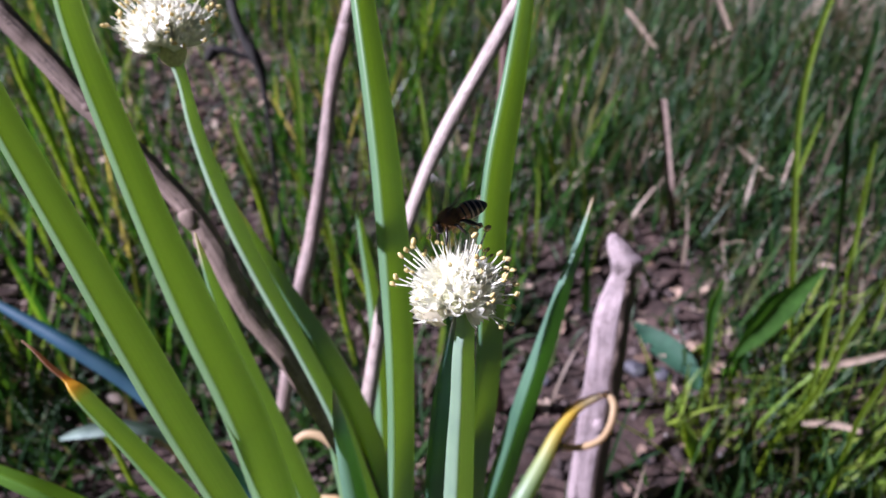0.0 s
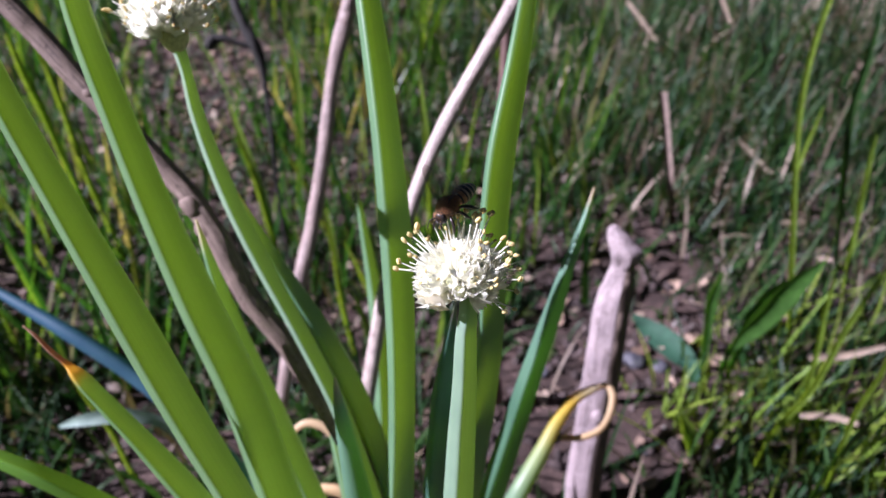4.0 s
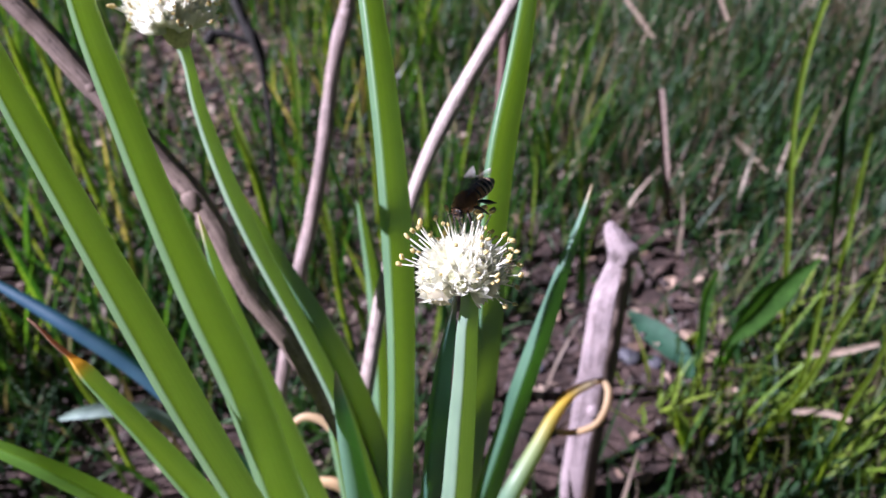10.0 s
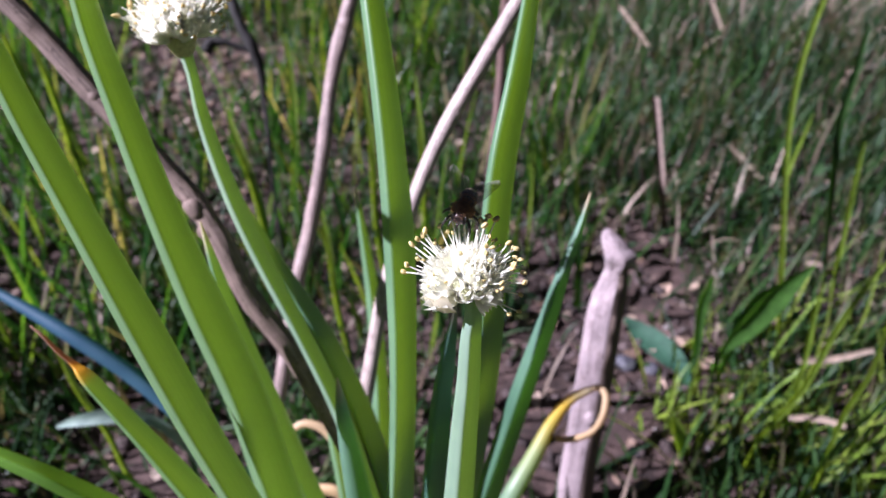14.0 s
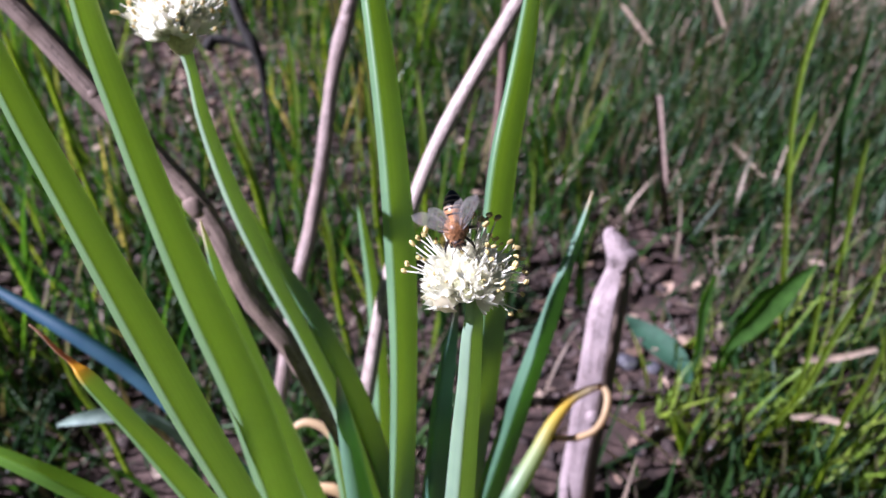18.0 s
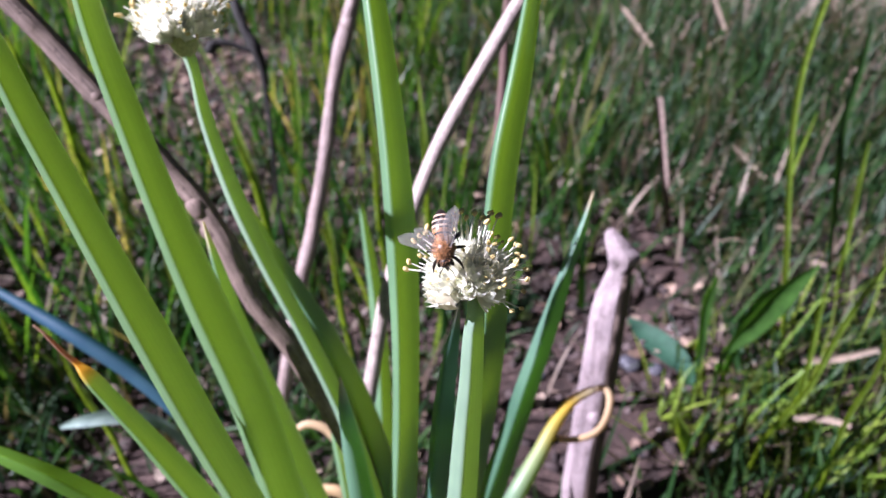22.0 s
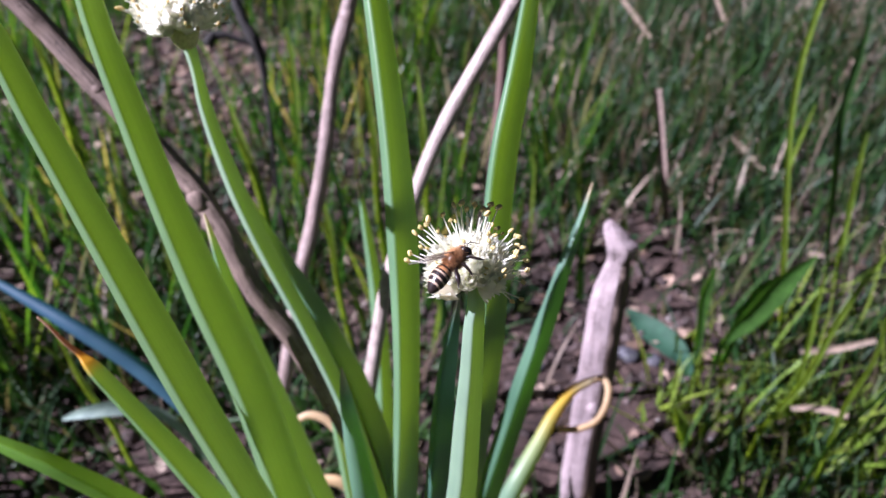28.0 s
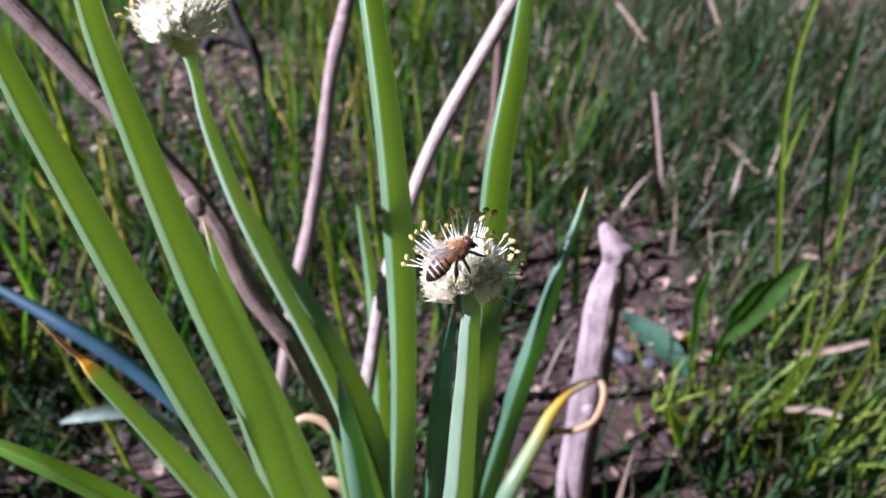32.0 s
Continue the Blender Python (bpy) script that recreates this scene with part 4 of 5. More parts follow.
twig = stick("twig", [(-0.1725, 0.5718, 0.3786, 0.0033), (-0.1654, 0.5502, 0.3508, 0.00396), (-0.159, 0.5413, 0.3362, 0.00397), (-0.1527, 0.536, 0.3246, 0.00488), (-0.1478, 0.5312, 0.3103, 0.00358), (-0.1468, 0.5252, 0.2865, 0.00182), (-0.1448, 0.5116, 0.2528, 0.00162), (-0.1484, 0.514, 0.2071, 0.00146)] + [(-0.1484, 0.5140, -0.01, 0.0015)], bark_black, "black forked twig among the grass", "twig", rough=0.12, seed=9, steps=8)
part("branch", tube("branch", [(-0.1849, 0.5242, 0.3257, 0.00392), (-0.1813, 0.5326, 0.3283, 0.0044), (-0.1742, 0.5331, 0.329, 0.00308), (-0.1652, 0.5331, 0.3258, 0.00221), (-0.1536, 0.5338, 0.3218, 0.00222)], bark_black, twig.location, rough=0.12, seed=4), twig, "short black side branch")


def build_stake():
    """A split, weathered stake with a broken, notched head; bark left on one face adds shade."""
    pts = [(0.1074, 0.3748, 0.2628, 0.00261), (0.1095, 0.3728, 0.2587, 0.00598), (0.1127, 0.3699, 0.2533, 0.00861), (0.1166, 0.3678, 0.2474, 0.01053), (0.1169, 0.3674, 0.2419, 0.00946), (0.1156, 0.3672, 0.2352, 0.00801), (0.1148, 0.3662, 0.2291, 0.00883), (0.1131, 0.3638, 0.2194, 0.01084), (0.1105, 0.3574, 0.2016, 0.01215), (0.1095, 0.352, 0.1736, 0.01247), (0.1088, 0.3475, 0.1344, 0.01302), (0.1078, 0.3430, 0.0867, 0.01332), (0.1062, 0.3360, 0.0235, 0.01392), (0.1050, 0.3310, -0.0200, 0.01445)]
    line = spline(pts, 12)
    n = len(line)
    thing = holder("wooden_stake", pts[-1][:3], "weathered grey-pink wooden stake with a broken top", "stake")
    o = Vector(pts[-1][:3])
    side, away = Vector((0.93, -0.36, 0.05)), Vector((0.36, 0.93, -0.08))
    prof = [(-1, -0.05), (-0.97, -0.32), (-0.80, -0.60), (-0.5, -0.67), (-0.2, -0.655), (0.05, -0.68), (0.34, -0.66), (0.46, -0.58), (0.76, -0.3), (1.0, 0.12), (0.8, 0.6), (0.0, 0.8), (-0.8, 0.55)]
    w = len(prof)

    def point(i, k, out=0.0):
        x, y, z, rad = line[i]
        a, b = prof[k % w]
        j = 1 + 0.11 * noise.noise(Vector((a, b, i * 0.035)) * 1.7) + 0.045 * noise.noise(Vector((a * 5, b * 5, i * 0.11))) + out
        p = Vector((x, y, z)) + side * a * rad * j + away * b * rad * j - o
        p.z += 0.002 * noise.noise(Vector((a * 2, b * 2, 8))) * (1 if i < 2 else 0)
        return p

    v = [point(i, k) for i in range(n) for k in range(w)]
    uv = [(k / w, i / n * 2) for i in range(n) for k in range(w)]
    f = [(i * w + k, i * w + (k + 1) % w, (i + 1) * w + (k + 1) % w, (i + 1) * w + k) for i in range(n - 1) for k in range(w)]
    f.append(tuple(range(w)))
    part("shaft", mesh_from("shaft", v, f, [stake_wood], None, uv, smooth=False), thing)
    # bark along the face turned from the sun, also painting its shade; edge uneven
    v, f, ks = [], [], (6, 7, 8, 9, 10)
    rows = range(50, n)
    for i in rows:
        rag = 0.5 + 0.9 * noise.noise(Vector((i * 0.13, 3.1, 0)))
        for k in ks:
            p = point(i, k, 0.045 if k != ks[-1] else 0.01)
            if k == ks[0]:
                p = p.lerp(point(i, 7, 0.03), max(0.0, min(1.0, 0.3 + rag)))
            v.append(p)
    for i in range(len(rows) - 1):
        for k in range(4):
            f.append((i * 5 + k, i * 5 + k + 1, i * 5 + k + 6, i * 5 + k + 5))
    part("bark", mesh_from("bark", v, f, [bark_dark]), thing, "dark brown bark strip that also darkens the shaded face")
    x, y, z, rad = line[int(n * 0.80)]
    kv, kf = ball((0, 0, 0), (rad * 0.42, rad * 0.3, rad * 0.55), 8, 12)
    kv = [Vector((x, y, z)) - o + side * rad * 0.25 - away * rad * 0.52 + Vector(q) * (1 + 0.25 * noise.noise(Vector(q) / rad * 2)) for q in kv]
    part("knot", mesh_from("knot", kv, kf, [stake_wood]), thing, "worn knot")


build_stake()


def blade_thing(name, pts, m, label, category, fold=0.3, steps=6, group=""):
    """A leaf blade: x, y, z and half width along it, folded along its rib."""
    line = spline(pts, steps)
    pos = line[:, :3]
    tan = np.gradient(pos, axis=0)
    tan /= np.linalg.norm(tan, axis=1)[:, None]
    v, f = [], []
    for i in range(len(pos)):
        s = np.cross(tan[i], (0.2, -0.8, 0.55))
        s /= np.linalg.norm(s)
        u = np.cross(s, tan[i])
        h = max(line[i, 3], 0.0002)
        for q, d in ((-1, 0), (-0.5, -fold * 0.6), (0, -fold), (0.5, -fold * 0.6), (1, 0)):
            v.append(pos[i] + s * h * q + u * h * d)
    for i in range(len(pos) - 1):
        for q in range(4):
            a = i * 5 + q
            f.append((a, a + 1, a + 6, a + 5))
    b = len(v)
    v += [p + np.array((0, 0.0008, -0.0006)) for p in v]
    f += [tuple(b + i for i in g[::-1]) for g in f]
    return tagged(new(name, mesh_from(name, v, f, [m])), label, category, group)


blade_thing("grass_blade", [(0.3174, 0.5898, 0.3691, 0.00186), (0.3087, 0.5780, 0.3459, 0.00235), (0.2976, 0.5592, 0.3056, 0.00255), (0.2923, 0.5354, 0.2556, 0.00260), (0.2948, 0.5140, 0.2071, 0.00265), (0.3019, 0.4937, 0.1486, 0.00274), (0.3136, 0.4814, 0.0842, 0.00251), (0.3445, 0.5028, -0.0040, 0.00238)], blade_mat, "tall yellow-green grass blade standing in soil", "grass", 0.3, group="tall grass blades")
blade_thing("grass_blade", [(0.3453, 0.5984, 0.2339, 0.00054), (0.3358, 0.5854, 0.2173, 0.00162), (0.3263, 0.5724, 0.2007, 0.00233), (0.3210, 0.5627, 0.1882, 0.00215)], blade_mat, "short yellow-green side blade of grass", "grass", 0.3, group="tall grass blades")
blade_thing("grass_blade", [(0.3605, 0.5913, 0.3223, 0.00098), (0.3567, 0.5771, 0.2879, 0.00332), (0.3502, 0.5622, 0.2525, 0.00405), (0.3538, 0.5488, 0.2029, 0.00383), (0.3705, 0.5496, 0.1389, 0.00333), (0.4356, 0.6079, -0.0040, 0.00309)], grass_dark, "broad dark green grass blade", "grass", 0.3, group="tall grass blades")
blade_thing("grass_blade", [(0.3184, 0.3918, 0.2293, 0.00136), (0.3044, 0.3846, 0.2038, 0.00194), (0.2909, 0.3761, 0.1606, 0.00245), (0.2798, 0.3660, 0.1151, 0.00269), (0.2626, 0.3631, 0.0626, 0.00252), (0.2577, 0.3626, -0.0040, 0.00235)], blade_mat, "arching yellow-green grass blade", "grass", 0.3, group="tall grass blades")
blade_thing("grass_blade", [(0.2957, 0.4174, 0.1809, 0.00090), (0.2939, 0.4085, 0.1532, 0.00198), (0.2923, 0.3961, 0.1212, 0.00217), (0.2908, 0.3839, 0.0730, 0.00209), (0.3058, 0.3920, -0.0040, 0.00192)], blade_mat, "slender green grass blade", "grass", 0.3, group="tall grass blades")
blade_thing("grass_blade", [(0.2911, 0.3355, 0.2223, 0.00100), (0.2903, 0.3265, 0.1782, 0.00183), (0.2824, 0.3204, 0.1379, 0.00218), (0.2791, 0.3101, 0.0923, 0.00226), (0.3036, 0.3353, -0.0040, 0.00227)], blade_mat, "slender green grass blade", "grass", 0.3, group="tall grass blades")
blade_thing("grass_blade", [(0.2866, 0.2972, 0.1895, 0.00122), (0.2692, 0.2942, 0.1532, 0.00205), (0.2624, 0.2957, 0.1064, 0.00204), (0.2612, 0.2952, 0.0570, 0.00202)], grass_mat, "leaning green grass blade", "grass", 0.3, group="tall grass blades")
blade_thing("grass_blade", [(0.3700, 0.5469, 0.2329, 0.00067), (0.3684, 0.5371, 0.2042, 0.00223), (0.3695, 0.5276, 0.1677, 0.00263), (0.3675, 0.5107, 0.1216, 0.00251), (0.4371, 0.5887, -0.0040, 0.00260)], blade_mat, "slender green grass blade", "grass", 0.3, group="tall grass blades")
blade_thing("straw_stalk", [(0.4351, 1.0129, -0.0040, 0.00317), (0.4066, 0.8601, 0.0410, 0.00433), (0.4264, 0.8076, 0.0306, 0.00304)], straw_mat, "dry tan straw stalk lying in grass", "straw", 0.3, group="dry straws")
blade_thing("straw_stalk", [(0.2905, 0.4002, 0.1102, 0.00186), (0.3183, 0.4013, 0.1116, 0.00278), (0.3470, 0.3989, 0.1248, 0.00205)], straw_mat, "dry tan straw stalk lying in grass", "straw", 0.3, group="dry straws")
blade_thing("straw_stalk", [(0.2835, 0.3716, 0.0736, 0.00186), (0.3064, 0.3679, 0.0769, 0.00276), (0.3242, 0.3610, 0.0762, 0.00182)], straw_mat, "dry tan straw stalk lying in grass", "straw", 0.3, group="dry straws")
blade_thing("straw_stalk", [(0.3963, 0.6942, 0.0317, 0.00275), (0.4307, 0.6934, 0.0306, 0.00344)], straw_mat, "short pale straw lying in grass", "straw", 0.3, group="dry straws")
blade_thing("straw_stalk", [(0.4522, 1.2122, 0.1424, 0.00432), (0.4517, 1.1277, 0.1155, 0.00506)], straw_mat, "pale dry stem standing in grass", "straw", 0.3, group="dry straws")
blade_thing("straw_stalk", [(0.3234, 1.3004, 0.0929, 0.00416), (0.3360, 1.2288, 0.0825, 0.00650), (0.3466, 1.1590, 0.0743, 0.00432)], straw_mat, "broad dry straw in grass", "straw", 0.3, group="dry straws")
blade_thing("dead_twig", [(0.2543, 0.7833, 0.1619, 0.00544), (0.2554, 0.7451, 0.1293, 0.00470), (0.2563, 0.6994, 0.0871, 0.00465), (0.2856, 0.7338, -0.0040, 0.00510)], bark_dark, "grey upright dead twig in the grass", "twig", 0.8)
blade_thing("weed_leaf", [(0.3254, 0.4797, 0.1470, 0.00149), (0.3080, 0.4728, 0.1300, 0.00800), (0.2903, 0.4642, 0.1108, 0.01159), (0.2744, 0.4589, 0.0879, 0.00973), (0.2579, 0.4549, 0.0665, 0.00468), (0.2655, 0.4723, -0.0040, 0.00282)], weed_mat, "broad green weed leaf rising from soil", "leaf", 0.35, group="weed leaves")
blade_thing("weed_leaf", [(0.3173, 0.5009, 0.1091, 0.00158), (0.2988, 0.4912, 0.0966, 0.00792), (0.2804, 0.4782, 0.0800, 0.00792), (0.2692, 0.4654, 0.0555, 0.00532), (0.2684, 0.4687, -0.0040, 0.00281)], weed_mat, "broad green weed leaf rising from soil", "leaf", 0.35, group="weed leaves")
blade_thing("weed_leaf", [(0.1977, 0.5609, 0.0072, 0.00185), (0.2109, 0.5464, 0.0017, 0.01036), (0.2256, 0.5208, 0.0046, 0.01362), (0.2396, 0.4940, 0.0028, 0.01037), (0.2427, 0.4650, -0.0040, 0.00335)], weed_blue, "dark blue-green weed leaf hanging low", "leaf", 0.3, group="weed leaves")
blade_thing("weed_leaf", [(0.1950, 0.3890, 0.0560, 0.0012), (0.2030, 0.3850, 0.0380, 0.0062), (0.2120, 0.3850, 0.0150, 0.0055), (0.2154, 0.3880, -0.0060, 0.0026)], blade_mat, "pale green seedling leaf", "leaf", 0.3, group="weed leaves")
blade_thing("weed_leaf", [(0.2448, 0.3860, 0.0480, 0.0014), (0.2334, 0.3870, 0.0350, 0.0046), (0.2230, 0.3875, 0.0120, 0.0040), (0.2164, 0.3880, -0.0060, 0.0022)], blade_mat, "pale green seedling leaf", "leaf", 0.3, group="weed leaves")
blade_thing("weed_leaf", [(0.2600, 0.5194, 0.1003, 0.00163), (0.2545, 0.5135, 0.0765, 0.00552), (0.2526, 0.5002, 0.0433, 0.00504), (0.2528, 0.4873, -0.0040, 0.00287)], weed_mat, "narrow green weed leaf", "leaf", 0.3, group="weed leaves")
blade_thing("weed_leaf", [(-0.2440, 0.2793, 0.1800, 0.00106), (-0.2276, 0.2783, 0.1870, 0.0036), (-0.2056, 0.2830, 0.1860, 0.0048), (-0.1886, 0.2872, 0.1767, 0.0036), (-0.1707, 0.2873, 0.1443, 0.0022), (-0.165, 0.289, -0.004, 0.0016)], weed_pale, "pale grey-green weed leaf lying low", "leaf", 0.3, group="weed leaves")
blade_thing("grass_blade", [(-0.3763, 0.5854, 0.3147, 0.00131), (-0.3765, 0.5866, 0.2838, 0.00304), (-0.3765, 0.5926, 0.2427, 0.00389), (-0.3858, 0.6106, 0.1845, 0.00343), (-0.3808, 0.6206, -0.0040, 0.00323)], blade_mat, "tall bright green grass blade standing behind the plant", "grass", 0.3, group="tall grass blades")
blade_thing("grass_blade", [(-0.3740, 0.6141, 0.3189, 0.00101), (-0.3630, 0.6024, 0.2715, 0.00279), (-0.3639, 0.6042, 0.2251, 0.00292), (-0.3709, 0.6138, 0.1562, 0.00274), (-0.3659, 0.6238, -0.0040, 0.00252)], blade_mat, "tall bright green grass blade standing behind the plant", "grass", 0.3, group="tall grass blades")
blade_thing("grass_blade", [(-0.2178, 0.6381, 0.2198, 0.00152), (-0.2068, 0.6228, 0.1839, 0.00386), (-0.1980, 0.6152, 0.1416, 0.00397), (-0.1934, 0.6147, 0.0761, 0.00335), (-0.1884, 0.6247, -0.0040, 0.00288)], blade_mat, "tall bright green grass blade standing behind the plant", "grass", 0.3, group="tall grass blades")
blade_thing("grass_blade", [(-0.0806, 0.6519, 0.2375, 0.00152), (-0.0743, 0.6316, 0.1789, 0.00353), (-0.0742, 0.6217, 0.1013, 0.00331), (-0.0692, 0.6317, -0.0040, 0.00290)], blade_mat, "tall bright green grass blade standing behind the plant", "grass", 0.3, group="tall grass blades")
blade_thing("grass_blade", [(-0.0302, 0.6588, 0.2463, 0.00114), (-0.0250, 0.6368, 0.2018, 0.00270), (-0.0213, 0.6236, 0.1362, 0.00282), (-0.0205, 0.6269, 0.0429, 0.00261), (-0.0155, 0.6369, -0.0040, 0.00218)], blade_mat, "tall bright green grass blade standing behind the plant", "grass", 0.3, group="tall grass blades")
blade_thing("grass_blade", [(-0.2776, 0.3524, 0.1789, 0.00068), (-0.2721, 0.3460, 0.1382, 0.00170), (-0.2609, 0.3407, 0.0989, 0.00206), (-0.2571, 0.3402, 0.0334, 0.00189), (-0.2521, 0.3502, -0.0040, 0.00160)], blade_mat, "tall bright green grass blade standing behind the plant", "grass", 0.3, group="tall grass blades")
blade_thing("grass_blade", [(-0.1931, 0.8293, 0.2208, 0.00185), (-0.1872, 0.8060, 0.1585, 0.00379), (-0.1901, 0.7806, 0.0773, 0.00392), (-0.2012, 0.7853, -0.0141, 0.00366), (-0.1962, 0.7953, -0.0040, 0.00293)], blade_mat, "tall bright green grass blade standing behind the plant", "grass", 0.3, group="tall grass blades")
blade_thing("grass_blade", [(-0.1185, 0.5316, 0.2134, 0.00101), (-0.1070, 0.5109, 0.1544, 0.00244), (-0.1040, 0.5019, 0.0941, 0.00255), (-0.0990, 0.5119, -0.0040, 0.00225)], blade_mat, "tall bright green grass blade standing behind the plant", "grass", 0.3, group="tall grass blades")

# ---- loose dry leaves and stones on the soil ----
def dry_leaf(at, size, turn, seed, label):
    """A curled dead leaf with a raised rib."""
    r = random.Random(seed)
    v, f = [], []
    n = 9
    for i in range(n):
        t = i / (n - 1)
        hw = size * 0.28 * math.sin(math.pi * (0.04 + 0.92 * t)) ** 0.8 * r.uniform(0.85, 1.1)
        for q in (-1, -0.5, 0, 0.5, 1):
            v.append((t * size - size / 2, q * hw, abs(q) ** 1.5 * size * 0.16 + size * 0.12 * (t - 0.4) ** 2 * 4 + r.uniform(-1, 1) * size * 0.012))
    for i in range(n - 1):
        for q in range(4):
            a = i * 5 + q
            f.append((a, a + 1, a + 6, a + 5))
    b = len(v)
    v += [(x, y, z - 0.0003) for x, y, z in v]
    f += [tuple(b + i for i in g[::-1]) for g in f]
    ob = new("dry_leaf", mesh_from("dry_leaf", v, f, [litter_mat]))
    ob.matrix_basis = pose(at[0], at[1], height(at[0], at[1]) + 0.002, r.uniform(-14, 14), r.uniform(-14, 14), turn)
    return tagged(ob, label, "leaf", "dead leaves on the soil")


for k, (at, size, turn) in enumerate((
        ((0.2730, 0.4425, 0), 0.034, 60), ((0.2463, 0.5286, 0), 0.026, 10), ((0.2705, 0.5028, 0), 0.024, 40), ((0.2130, 0.4650, 0), 0.020, 75), ((0.1101, 0.5703, 0), 0.022, 15), ((0.2734, 0.4614, 0), 0.018, 130),
        ((0.3212, 0.5028, 0), 0.022, 150), ((0.1699, 0.3570, 0), 0.020, 20), ((0.3717, 0.5353, 0), 0.026, 95), ((0.4925, 1.3297, 0), 0.05, 5), ((0.2506, 0.6079, 0), 0.024, 33), ((0.0801, 0.6278, 0), 0.03, 170))):
    dry_leaf(at, size, turn, k, "curled pinkish-tan dead leaf lying on the soil")


def stone(at, size, seed, m, label):
    v, f = ball((0, 0, 0), (size, size * 0.8, size * 0.55), 10, 14)
    o = Vector((seed * 7.3, 1.1, 4.2))
    v = [Vector(q) * (1 + 0.45 * noise.noise(Vector(q) / size * 1.0 + o) + 0.15 * noise.noise(Vector(q) / size * 4 + o)) for q in v]
    ob = new("stone", mesh_from("stone", v, f, [m]))
    ob.matrix_basis = pose(at[0], at[1], height(at[0], at[1]) + size * 0.45, 0, 0, seed * 41)
    return tagged(ob, label, "stone", "stones on the soil")


# Pale balls stand in for a plant's grey seed cluster
for k, (at, size) in enumerate((((0.2428, 0.3788, 0), 0.0055), ((0.2660, 0.4120, 0), 0.0045), ((0.2426, 0.3950, 0), 0.004), ((0.2428, 0.3626, 0), 0.0035))):
    stone(at, size, k + 1, seed_pale, "small pale grey ball standing in for a seed cluster")
for k, (at, size) in enumerate((((0.1863, 0.4988, 0), 0.011), ((0.2115, 0.4950, 0), 0.009), ((0.0919, 0.4835, 0), 0.007), ((0.1724, 0.3920, 0), 0.006))):
    stone(at, size, k + 9, stone_dark, "rounded dark blue-grey stone on the soil")

# ---- the bee ----
def hairs(centre, radii, n, length, seed, turn=None):
    r = random.Random(seed)
    v, f = [], []
    for _ in range(n):
        d = Vector((r.gauss(0, 1), r.gauss(0, 1), r.gauss(0, 1))).normalized()
        p = Vector((d.x * radii[0], d.y * radii[1], d.z * radii[2])) + Vector(centre)
        tip = p + (d + Vector((r.uniform(-0.5, 0.5), r.uniform(-0.7, 0.3), r.uniform(-0.3, 0.5)))).normalized() * length * r.uniform(0.6, 1.2)
        s = d.orthogonal().normalized() * 0.00005
        t = d.cross(s)
        b = len(v)
        v += [p + s, p - s * 0.5 + t, p - s * 0.5 - t, tip]
        f += [(b, b + 1, b + 3), (b + 1, b + 2, b + 3), (b + 2, b, b + 3)]
    return v, f


